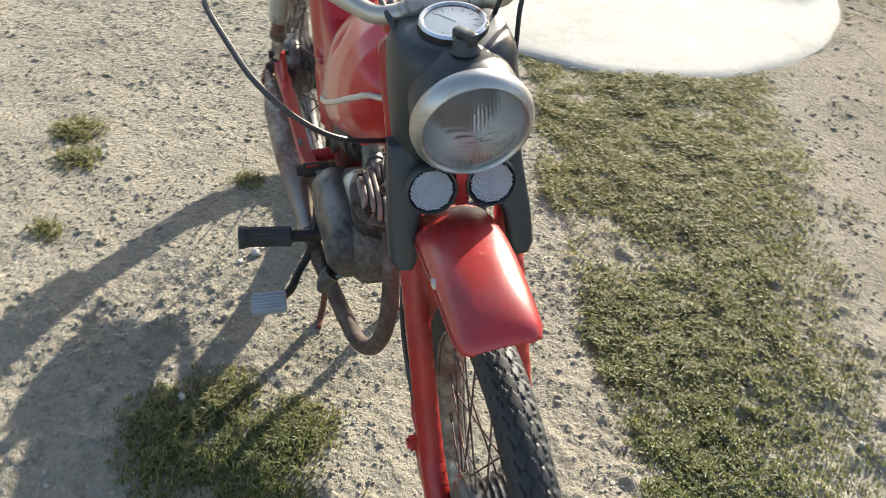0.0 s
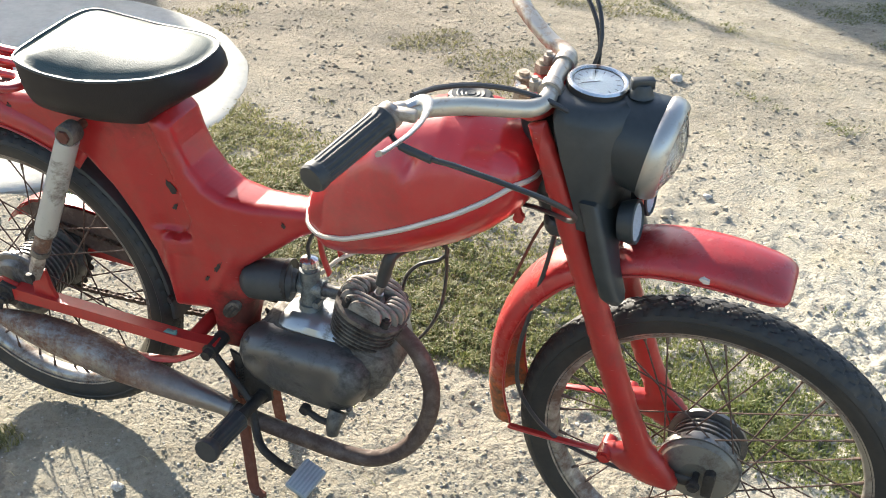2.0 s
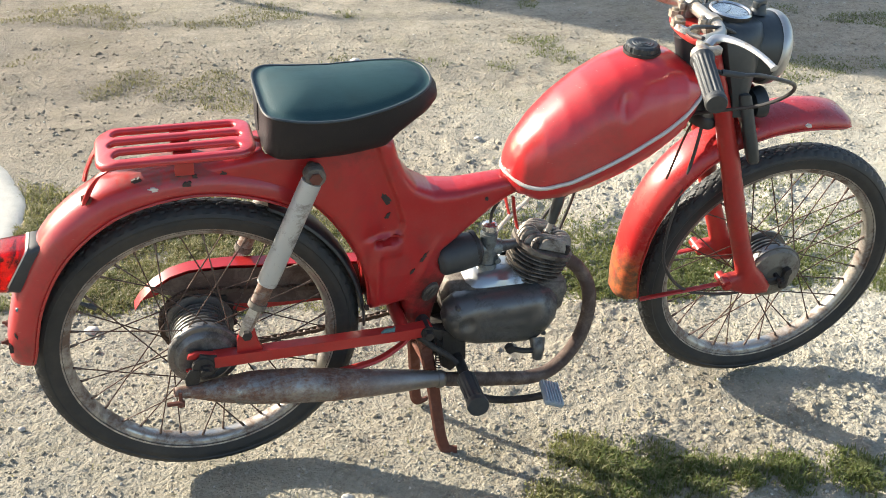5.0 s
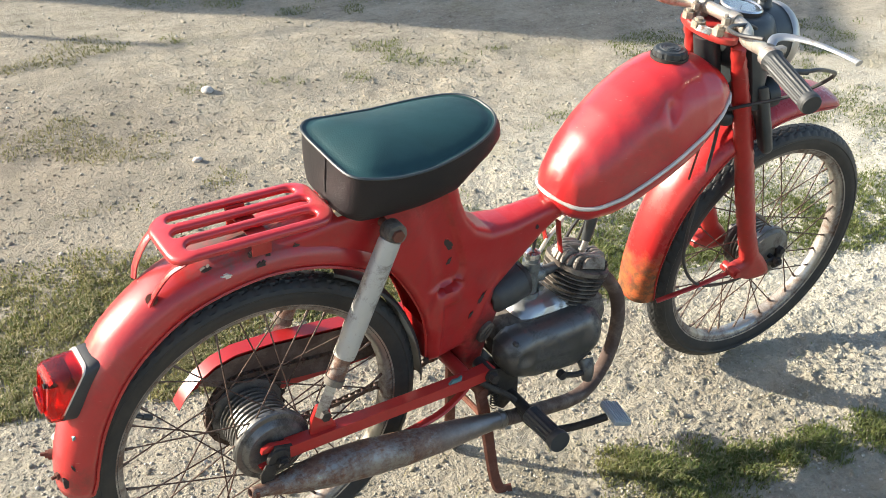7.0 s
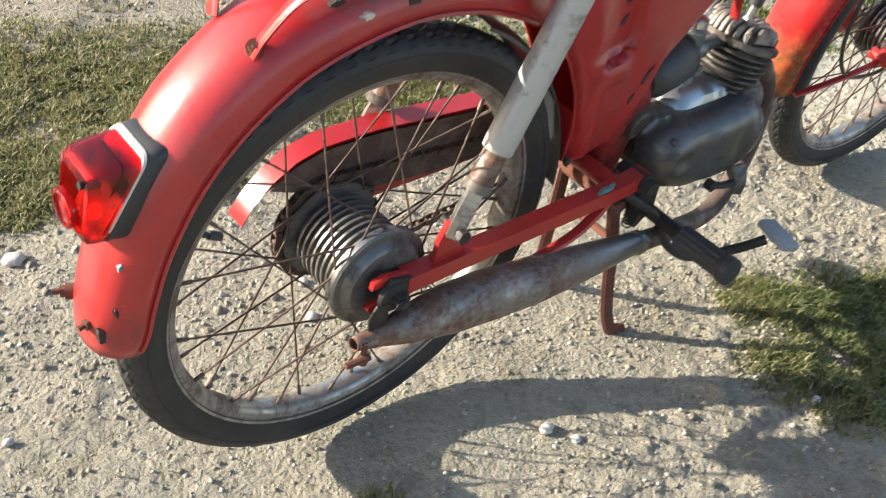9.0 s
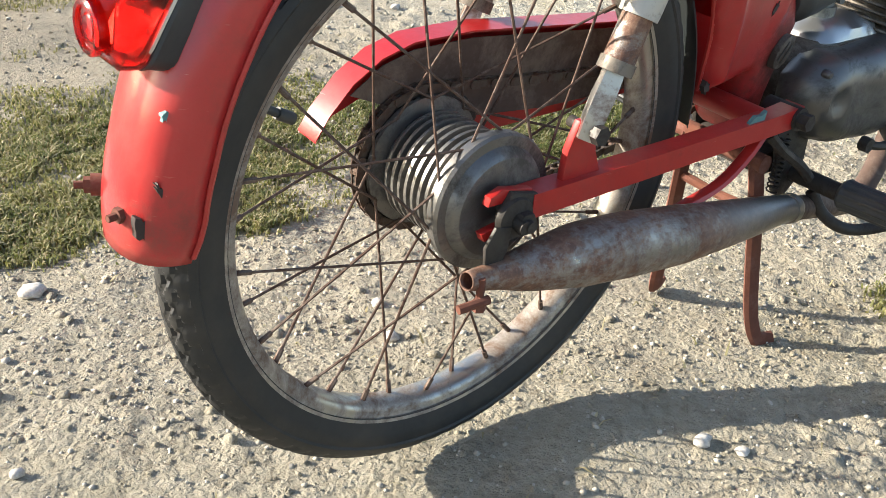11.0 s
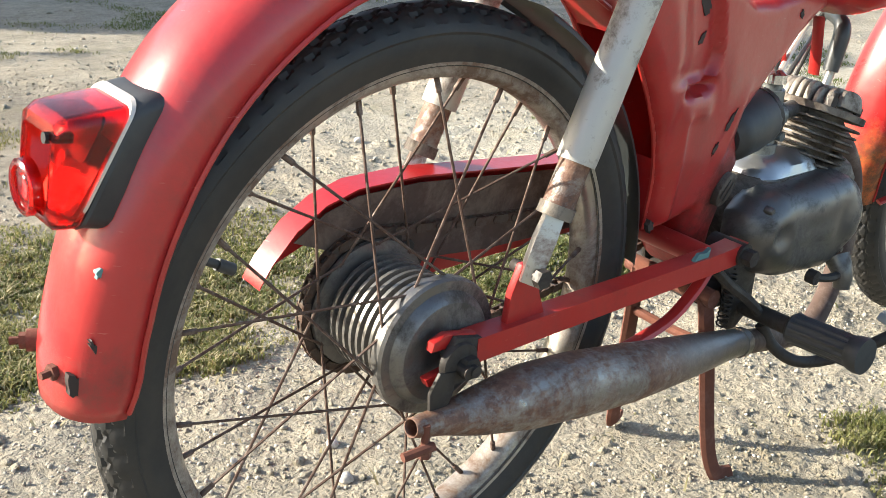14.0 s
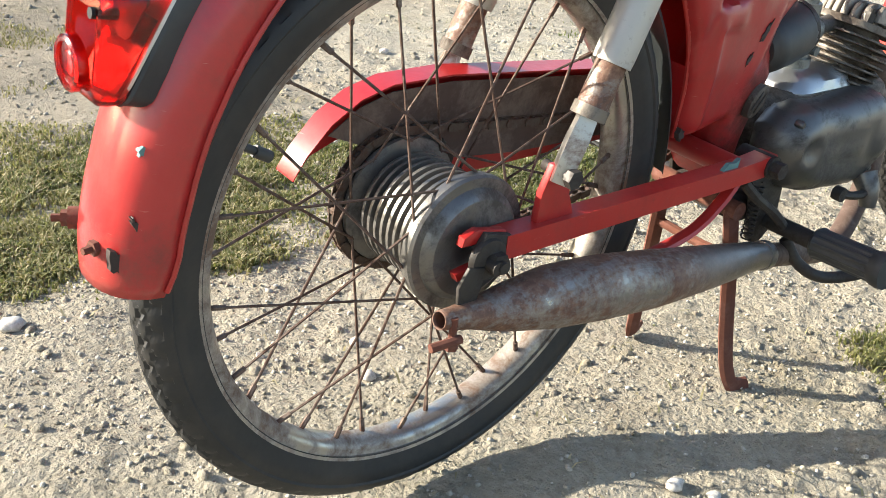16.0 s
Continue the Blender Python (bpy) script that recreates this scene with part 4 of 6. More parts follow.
def body_emboss(x, z):
    """The sunk panel below the seat, the slot under it, a block and a crease below that, and slight dents."""
    gap = ridge_x(z) - x
    h = -0.0105 * rise(0.0, 0.008, gap) * (1 - rise(0.035, 0.085, gap)) * rise(0.499, 0.511, z)
    u, v = x - 0.345, z - 0.4965 - 0.10 * (x - 0.345)
    h -= 0.016 * math.exp(-(u / 0.024) ** 8 - (v / 0.0058) ** 6)
    h += 0.0035 * math.exp(-(u / 0.024) ** 6 - ((z - 0.474) / 0.011) ** 4)
    crease = x - 0.326 - 0.03 * (0.465 - z)
    h += 0.0040 * math.exp(-(crease / 0.006) ** 2) * rise(0.48, 0.46, z) * rise(0.345, 0.36, z)
    h -= 0.0040 * math.exp(-((crease + 0.016) / 0.009) ** 2) * rise(0.49, 0.46, z)
    h += 0.0035 * math.exp(-((x - 0.43 - 0.45 * (z - 0.46)) / 0.010) ** 2) * rise(0.38, 0.41, z) * rise(0.50, 0.47, z)
    h += 0.0010 * noise.noise(Vector((x * 17, z * 17, 0.4)))
    return h


body_frame = part("frame", pressing(body_outline, body_half, 0.018, body_emboss, 0.0038, lambda x, z: x < 0.305 and z < 0.635 and math.hypot(x, z - 0.3035) < 0.345), RED, moped, "pressed red steel frame, dented and chipped", sharp=50)
seam = [(x, 0.0, z) for x, z in body_outline[25:45]]
for s in (RIGHT, LEFT):
    part("seam_lip", tube([(x, s * (body_half(x, z) - 0.017), z) for x, y, z in seam[11:]], 0.0026, 6, 3), RED_WORN, body_frame)
part("inner_guard", fender(REAR, [0 + j * 4 for j in range(17)], lambda th: 0.314, lambda th: 0.304, lambda th: 0.034, 9), PLASTIC, body_frame, "dusty black inner mudguard")
part("head_tube", tube([(0.893, 0, 0.840), (0.937, 0, 0.690)], 0.0235, 20, 0), PLASTIC, moped, "black steering head tube")
part("steering_race", join(lathe([(0.0235, 0.0), (0.030, 0.002), (0.030, 0.012), (0.0235, 0.014)], 24)), CHROME, moped,
     at=Matrix.Translation((0.893, 0, 0.840)) @ Matrix.Rotation(radians(90 + 16), 4, "Y") @ Matrix.Rotation(radians(90), 4, "Z"))
for s in (RIGHT, LEFT):
    part("engine_strap", tube([(0.585, s * 0.022, 0.548), (0.590, s * 0.024, 0.515), (0.600, s * 0.022, 0.480)], 0.0075, 8, 4, flat=0.35), RED_WORN, body_frame)
part("frame_lug", join(tube([(0.878, -0.024, 0.712), (0.890, -0.036, 0.700), (0.897, -0.036, 0.678)], 0.006, 8, 4), lathe([(0.0, -0.004), (0.008, -0.004), (0.008, 0.004), (0.0, 0.004)], 10, (0.897, -0.036, 0.676))), RED_WORN, body_frame)

# ---- rear mudguard ----
rc = steps_fn((38, 0.372), (60, 0.378), (90, 0.377), (112, 0.375), (130, 0.361), (146, 0.342), (160, 0.333), (170, 0.330), (176, 0.326))
re = steps_fn((38, 0.330), (60, 0.330), (90, 0.331), (112, 0.326), (130, 0.312), (146, 0.296), (160, 0.285), (170, 0.281), (176, 0.286))
rw = steps_fn((38, 0.046), (70, 0.053), (100, 0.056), (130, 0.054), (160, 0.050), (172, 0.048), (176, 0.044))
rear_guard = part("rear_mudguard", fender(REAR, [58 + j * 2 for j in range(60)], rc, re, rw, 17), RED_GUARD, moped, "deep red rear mudguard with chipped paint", at=AFT, sharp=60)
thicken(rear_guard, 0.002)
for s in (RIGHT, LEFT):
    lip = []
    for j in range(40):
        th = 60 + j * 2.95
        e = re(th)
        lip.append((REAR[0] + e * math.cos(radians(th)), s * rw(th), REAR[2] + e * math.sin(radians(th))))
    part("rolled_edge", tube(lip, 0.0024, 6, 1), RED_WORN, rear_guard)
for x, y, z, n in ((-0.3195, -0.014, 0.360, (-1, -0.2, 0)), (-0.3205, 0.034, 0.361, (-1, 0.5, 0)), (-0.165, -0.034, 0.634, (-0.35, -0.6, 0.7))):
    a, w = Vector((x, y, z)), Vector(n).normalized()
    part("bolt", join(rod(a - w * 0.006, a + w * 0.003, 0.0085, 10), rod(a + w * 0.002, a + w * 0.008, 0.0062, 6), rod(a, a + w * 0.015, 0.003, 6)), RUSTY, rear_guard, "rusty bolt")


def scar(x, y, z, w, h, tilt, mat, parent, seed):
    """A ragged bare patch lying on a side face."""
    pts, t = [], radians(tilt)
    for j in range(18):
        a = 2 * math.pi * j / 18
        q = 0.5 + 0.42 * noise.noise(Vector((3 * math.cos(a), 3 * math.sin(a), seed * 7.3))) + 0.16 * noise.noise(Vector((j * 2.3, seed * 3.1, 0)))
        u, v = math.cos(a) * w * q, math.sin(a) * h * q
        pts.append((x + u * math.cos(t) - v * math.sin(t), z + u * math.sin(t) + v * math.cos(t)))
    part("paint_scar", plate(pts, y - 0.0011, y + 0.005, 0), mat, parent)


def guard_side(x, z):
    """How far out the right face of the rear mudguard stands."""
    th, r = math.degrees(math.atan2(z - REAR[2], x - REAR[0])), math.hypot(x - REAR[0], z - REAR[2])
    c, e, w = rc(th), re(th), rw(th)
    sn = min(0.98, max(0.0, (r - e) / (c - e))) ** 1.2
    return -w * (1 - sn * sn) ** (0.5 * 2 / 2.4)


for k, (x, z, w, h, tilt, mat) in enumerate(((-0.085, 0.660, 0.013, 0.011, 0, SCUFF), (-0.059, 0.650, 0.015, 0.008, -20, PRIMER), (-0.008, 0.655, 0.016, 0.010, 20, SCUFF), (-0.019, 0.667, 0.006, 0.011, 0, SCUFF), (0.006, 0.664, 0.008, 0.008, 30, SCUFF),
                                              (0.052, 0.664, 0.012, 0.008, 30, SCUFF), (0.088, 0.656, 0.026, 0.006, 14, SCUFF), (-0.297, 0.437, 0.005, 0.007, 0, TEAL), (-0.316, 0.355, 0.010, 0.020, 10, SCUFF), (-0.305, 0.385, 0.004, 0.012, 25, SCUFF))):
    scar(x, guard_side(x, z), z, w, h, tilt, mat, rear_guard, k + 1)

# bare scars in the frame's paint and the cast plate at its foot
for k, (sx, sz, w, h, tilt) in enumerate(((0.340, 0.580, 0.012, 0.026, 35), (0.343, 0.545, 0.007, 0.013, -40), (0.413, 0.452, 0.006, 0.024, -32), (0.392, 0.425, 0.005, 0.013, -30), (0.309, 0.352, 0.009, 0.013, 10), (0.53, 0.557, 0.006, 0.009, 20))):
    scar(sx, -(body_half(sx, sz) + body_emboss(sx, sz)), sz, w, h, tilt, SCUFF, body_frame, k + 20)
tag = Matrix.Translation((0.430, -0.0430, 0.372)) @ Matrix.Rotation(radians(38), 4, "Y")
tag_ob = part("type_plate", moved(plate([(p * 0.55, q) for p, q in circle(0, 0, 0.021, 20)], -0.004, 0.010, 0.0015), tag), CAST, body_frame, "worn cast metal type plate")
for j in (-1, 1):
    part("raised_bar", moved(block((j * 0.0035, -0.0045, 0), (0.003, 0.001, 0.024), 0.0004), tag), DARK_STEEL, tag_ob)

# ---- tail light ----
def tail_ring(top, low, half_w, rnd):
    """A rounded rectangle across the light, from its upper to its lower middle point (x, z)."""
    t, l = Vector((top[0], 0, top[1])), Vector((low[0], 0, low[1]))
    mid, axis = (t + l) / 2, (t - l)
    tall = axis.length / 2
    axis.normalize()
    ring = []
    for cy, cz, a0 in ((half_w - rnd, tall - rnd, 0), (-half_w + rnd, tall - rnd, 90), (-half_w + rnd, -tall + rnd, 180), (half_w - rnd, -tall + rnd, 270)):
        for j in range(5):
            a = radians(a0 + 22.5 * j)
            p = mid + axis * (cz + rnd * math.sin(a))
            ring.append((p.x, cy + rnd * math.cos(a) - 0.003, p.z))
    return ring


base = part("tail_light", loft([tail_ring((-0.215, 0.540), (-0.292, 0.464), 0.0300, 0.012), tail_ring((-0.243, 0.5545), (-0.305, 0.467), 0.0315, 0.013), tail_ring((-0.262, 0.5515), (-0.3085, 0.467), 0.0335, 0.014), tail_ring((-0.2665, 0.5485), (-0.3105, 0.468), 0.032, 0.012)]), RUBBER, moped, "red plastic tail light on a black rubber base", at=AFT)
part("gasket", loft([tail_ring((-0.2640, 0.5520), (-0.3088, 0.474), 0.0325, 0.013), tail_ring((-0.2672, 0.5512), (-0.3105, 0.475), 0.0320, 0.013)]), TRIM, base, "pale gasket round the lens")
outer = [tail_ring((-0.268, 0.5475), (-0.3115, 0.469), 0.0315, 0.010), tail_ring((-0.290, 0.5465), (-0.317, 0.469), 0.0305, 0.009), tail_ring((-0.312, 0.5440), (-0.3235, 0.470), 0.0290, 0.008), tail_ring((-0.3190, 0.5400), (-0.3265, 0.474), 0.0270, 0.008), tail_ring((-0.3210, 0.533), (-0.3275, 0.479), 0.023, 0.007)]
inner = [tail_ring((-0.3180, 0.532), (-0.3240, 0.481), 0.0215, 0.006), tail_ring((-0.310, 0.5415), (-0.321, 0.4735), 0.0265, 0.006), tail_ring((-0.270, 0.5445), (-0.3125, 0.473), 0.0290, 0.008)]
part("lens", loft(outer + inner, caps=True), RED_LENS, base, "sun-faded translucent red lens")
part("round_lens", moved(lathe([(0.0, 0.002), (0.008, 0.0026), (0.0095, 0.0014), (0.0145, 0.0024), (0.0150, 0.0045), (0.0175, 0.0050), (0.0195, 0.0035), (0.0200, -0.004)], 44), Matrix.Translation((-0.3265, 0.006, 0.490)) @ Matrix.Rotation(radians(90), 4, "Z")), RED_LENS, base, sharp=25)
part("bulb_holder", join(rod((-0.276, 0, 0.500), (-0.296, 0, 0.506), 0.010, 14), rod((-0.296, 0, 0.506), (-0.308, 0, 0.510), 0.006, 12)), BRIGHT, base)
part("inner_wall", loft([tail_ring((-0.284, 0.541), (-0.300, 0.512), 0.024, 0.006), tail_ring((-0.286, 0.541), (-0.302, 0.512), 0.024, 0.006)]), DARK_STEEL, base)
part("back_panel", loft([tail_ring((-0.2705, 0.541), (-0.3120, 0.476), 0.027, 0.009), tail_ring((-0.2720, 0.541), (-0.3130, 0.476), 0.027, 0.009)]), BRIGHT, base)
part("lens_screw", rod((-0.3235, -0.020, 0.531), (-0.306, -0.020, 0.529), 0.0040, 8), DARK, base)

# ---- luggage rack ----
RZ, RY = 0.716, -0.016


def slotted_plate(x0, x1, half, corner, slots, thick, bevel):
    """A flat plate in x and y with rounded corners and long rounded slots, its edges rolled."""
    def ring(a, b, c, d, r, n=7):
        pts = []
        for cx, cy, a0 in ((b - r, d - r, 0), (a + r, d - r, 90), (a + r, c + r, 180), (b - r, c + r, 270)):
            pts += [(cx + r * math.cos(radians(a0 + 90 * j / n)), cy + r * math.sin(radians(a0 + 90 * j / n))) for j in range(n + 1)]
        return pts
    bm = bmesh.new()
    for pts in [ring(x0, x1, -half, half, corner)] + [ring(a, b, c, d, (d - c) / 2 * 0.98) for a, b, c, d in slots]:
        vs = [bm.verts.new((x, y, 0.0)) for x, y in pts]
        for p, q in zip(vs, vs[1:] + vs[:1]):
            bm.edges.new((p, q))
    bmesh.ops.triangle_fill(bm, edges=bm.edges[:], use_beauty=True)
    r = bmesh.ops.extrude_face_region(bm, geom=bm.faces[:])
    bmesh.ops.translate(bm, vec=(0, 0, thick), verts=[v for v in r["geom"] if isinstance(v, bmesh.types.BMVert)])
    bmesh.ops.recalc_face_normals(bm, faces=bm.faces[:])
    rim = [e for e in bm.edges if len(e.link_faces) == 2 and abs(e.link_faces[0].normal.z) + abs(e.link_faces[1].normal.z) > 0.9 and abs(e.link_faces[0].normal.dot(e.link_faces[1].normal)) < 0.1]
    bmesh.ops.bevel(bm, geom=rim, offset=bevel, segments=4, affect="EDGES", profile=0.5, clamp_overlap=True)
    return from_bm(bm)


rack_v, rack_f = slotted_plate(-0.144, 0.106, 0.064, 0.032, [(-0.116, 0.080, -0.0475, -0.0255), (-0.122, 0.086, -0.0105, 0.0105), (-0.116, 0.080, 0.0255, 0.0475)], 0.0125, 0.0058)
rack_v = [(x, y + RY, z + RZ - 0.009 + 0.003 * math.cos(y * 26) - 0.9 * max(0.0, -0.095 - x) ** 1.5 * 1.2) for x, y, z in rack_v]
rack = part("luggage_rack", (rack_v, rack_f), RED_TANK, moped, "red pressed-steel luggage rack over the mudguard", at=AFT, sharp=40)
for s in (RIGHT, LEFT):
    part("stay", tube([(-0.122, RY + s * 0.052, RZ - 0.012), (-0.142, RY * 0.5 + s * 0.048, 0.685), (-0.160, s * 0.042, 0.650), (-0.167, s * 0.036, 0.630)], 0.0105, 8, 4, flat=0.35), RED_TANK, rack)
part("cross_strap", join(block((-0.010, RY, RZ - 0.010), (0.030, 0.104, 0.003), 0.001), block((-0.010, RY + 0.046, 0.695), (0.030, 0.003, 0.034), 0.001), block((-0.010, RY - 0.046, 0.695), (0.030, 0.003, 0.034), 0.001)), RED_WORN, rack)
part("front_bracket", tube([(0.098, RY, RZ - 0.002), (0.125, RY, 0.704), (0.150, RY, 0.698)], 0.007, 8, 4, flat=0.5), RED_WORN, rack)
part("clamp_bolt", join(rod((0.126, -0.032, 0.70), (0.126, 0.022, 0.70), 0.0045, 8), rod((0.126, -0.040, 0.70), (0.126, -0.030, 0.70), 0.0085, 6)), STEEL, rack)

# ---- seat ----
seat_top = steps_fn((0.126, 0.786), (0.140, 0.796), (0.16, 0.800), (0.20, 0.802), (0.27, 0.803), (0.34, 0.805), (0.395, 0.806), (0.421, 0.800))
seat_mid = steps_fn((0.126, 0.783), (0.150, 0.784), (0.20, 0.778), (0.26, 0.777), (0.32, 0.784), (0.37, 0.792), (0.40, 0.798), (0.421, 0.801))
seat_low = steps_fn((0.126, 0.708), (0.15, 0.700), (0.26, 0.700), (0.34, 0.706), (0.38, 0.714), (0.421, 0.728))
seat_side = [(0.1260, 0.022), (0.1262, 0.045), (0.1285, 0.068), (0.134, 0.083), (0.146, 0.094), (0.17, 0.101), (0.22, 0.103), (0.27, 0.099), (0.31, 0.0925), (0.345, 0.084), (0.375, 0.073), (0.396, 0.060), (0.409, 0.046), (0.417, 0.030), (0.4205, 0.013)]
seat_plan = [(p.x, p.y) for p in smooth_path([Vector((x, -w, 0)) for x, w in seat_side] + [Vector((x, w, 0)) for x, w in seat_side[::-1]], 4)]
walls, pad = [[(0.27 + (x - 0.27) * 0.9, y * 0.9, seat_mid(x) - 0.020) for x, y in seat_plan]], []
for f in (0.0, 0.06, 0.18, 0.35, 0.52, 0.70, 0.86, 0.96, 1.0):
    belly = 0.03 * math.sin(math.pi * f)
    walls.append([(x + rise(0.32, 0.415, x) * (0.020 * math.sin(math.pi * min(1.0, f * 1.25)) - 0.044 * f * f), y * (1 + belly - 0.15 * f - 0.10 * f ** 6), seat_mid(x) + (seat_low(x) - seat_mid(x)) * f) for x, y in seat_plan])
for k in (1.0, 0.97, 0.93, 0.86, 0.74, 0.58, 0.40, 0.22, 0.10, 0.0):
    ring = []
    for x, y in seat_plan:
        u = 0.275 + (x - 0.275) * (0.35 + 0.65 * k)
        z = seat_mid(x) + (seat_top(u) - seat_mid(x)) * (1 - k * k) - 0.0030 * math.exp(-((k - 0.92) / 0.05) ** 2)
        ring.append((u, y * k, z + 0.0015))
    pad.append(ring)
seat = part("seat", loft(walls), LEATHER, moped, "black leatherette saddle with a dished teal-black top", at=Matrix.Translation((0.126, -0.010, 0.766)) @ Matrix.Rotation(radians(2.0), 4, "X") @ Matrix.Diagonal((0.97, 1, 1, 1)) @ Matrix.Translation((-0.126, 0, -0.766)), sharp=55)
part("top_cover", loft(pad, caps=False), LEATHER_TOP, seat, "worn teal-black top cover", sharp=70)
edge_line = [(0.2735 + (x - 0.2735) * 1.003, y * 1.006, seat_mid(x) + 0.0008) for x, y in seat_plan[::2]]
part("piping", tube([*edge_line, edge_line[0]], 0.0024, 6, 2, caps=False), PIPING, seat, "scuffed seat piping")
part("back_seam", tube([(0.1262, -0.012, 0.786), (0.1250, -0.012, 0.755), (0.1262, -0.012, 0.724)], 0.0016, 5, 4), DARK, seat)
part("seat_pan", join(block((0.25, 0, 0.706), (0.17, 0.09, 0.012), 0.003), rod((0.26, 0, 0.66), (0.26, 0, 0.71), 0.018, 12)), DARK_STEEL, seat)

# ---- fuel tank ----
tank_top = steps_fn((0.560, 0.610), (0.566, 0.640), (0.580, 0.668), (0.612, 0.710), (0.650, 0.748), (0.690, 0.779), (0.739, 0.807), (0.780, 0.820), (0.820, 0.822), (0.860, 0.814), (0.890, 0.795), (0.905, 0.772), (0.912, 0.745))
tank_low = steps_fn((0.560, 0.600), (0.566, 0.580), (0.580, 0.566), (0.612, 0.554), (0.650, 0.558), (0.706, 0.575), (0.760, 0.598), (0.807, 0.622), (0.850, 0.652), (0.880, 0.680), (0.905, 0.715), (0.912, 0.735))
tank_seam = steps_fn((0.560, 0.605), (0.580, 0.598), (0.603, 0.598), (0.657, 0.618), (0.743, 0.663), (0.823, 0.710), (0.870, 0.742), (0.905, 0.765), (0.912, 0.742))
tank_w = steps_fn((0.560, 0.010), (0.566, 0.034), (0.580, 0.055), (0.612, 0.077), (0.650, 0.090), (0.70, 0.098), (0.76, 0.102), (0.82, 0.100), (0.86, 0.092), (0.890, 0.074), (0.905, 0.050), (0.912, 0.020))
rings, trim = [], {RIGHT: [], LEFT: []}
tank_x = np.concatenate([np.linspace(0.560, 0.58, 6)[:-1], np.linspace(0.58, 0.88, 61)[:-1], np.linspace(0.88, 0.912, 9)])


def tank_point(x, a):
    """A point of the tank's skin; a runs round from the right seam over the top."""
    w, t, m, lo = tank_w(x), tank_top(x), min(tank_seam(x), tank_top(x) - 0.004), tank_low(x)
    c, s = math.cos(a), math.sin(a)
    y = -w * math.copysign(abs(c) ** 0.82, c)
    z = m + ((t - m) * s ** 0.92 if s >= 0 else (lo - m) * (-s) ** 0.95)
    if y < 0 and s > 0:
        d = math.exp(-((x - 0.748) / 0.014) ** 2 - ((z - 0.762) / 0.014) ** 2)
        y += 0.006 * d + 0.006 * math.exp(-((x - 0.748 - 0.3 * (z - 0.757)) / 0.006) ** 2 - ((z - 0.752) / 0.016) ** 2)
        y -= 0.0025 * math.exp(-((x - 0.705) / 0.05) ** 2 - ((z - 0.745) / 0.03) ** 2)
    return x, y, z


for x in tank_x:
    rings.append([tank_point(x, 2 * math.pi * j / 88) for j in range(88)])
    for s in (RIGHT, LEFT):
        px, py, pz = tank_point(x, 0.0 if s == RIGHT else math.pi)
        trim[s].append((px, py + s * 0.0015, pz))
tank = part("fuel_tank", loft(rings), RED_TANK, moped, "glossy red teardrop fuel tank with a dent", at=Matrix.Translation((0.008, -0.003, -0.007)), sharp=60)
line_pts = [p for j, p in enumerate(trim[RIGHT]) if j % 4 == 0] + [p for j, p in enumerate(trim[LEFT]) if j % 4 == 0][::-1]
part("trim_strip", tube([*line_pts, line_pts[0]], 0.0040, 8, 2, caps=False, flat=1.0), TRIM, tank, "pale metal strip along the seam")
cap = part("fuel_cap", join(lathe([(0.0, 0.0145), (0.006, 0.0150), (0.0075, 0.0138), (0.012, 0.0150), (0.0135, 0.0138), (0.018, 0.0150), (0.0195, 0.0136), (0.026, 0.0135), (0.030, 0.0105), (0.031, 0.0)], 72,
                                      shape=lambda i, k, r: r - (0.0016 if k > 7 and i % 6 < 2 else 0.0))), PLASTIC, tank, "black ribbed screw cap", sharp=30,
           at=Matrix.Translation((0.800, 0, 0.8205)) @ Matrix.Rotation(radians(90), 4, "X"))
part("cap_collar", lathe([(0.027, -0.004), (0.0335, -0.003), (0.0335, 0.003), (0.027, 0.003)], 40, closed=True), DARK_STEEL, tank, at=Matrix.Translation((0.800, 0, 0.8195)) @ Matrix.Rotation(radians(90), 4, "X"))
part("fuel_tap", join(rod((0.640, 0.03, 0.556), (0.640, 0.03, 0.530), 0.006, 8), tube([(0.640, 0.03, 0.533), (0.620, 0.028, 0.510), (0.590, 0.02, 0.490), (0.560, 0.012, 0.458)], 0.0038, 8, 5)), TRIM, tank, "yellowed fuel hose")

# ---- fork, steering and lamp ----


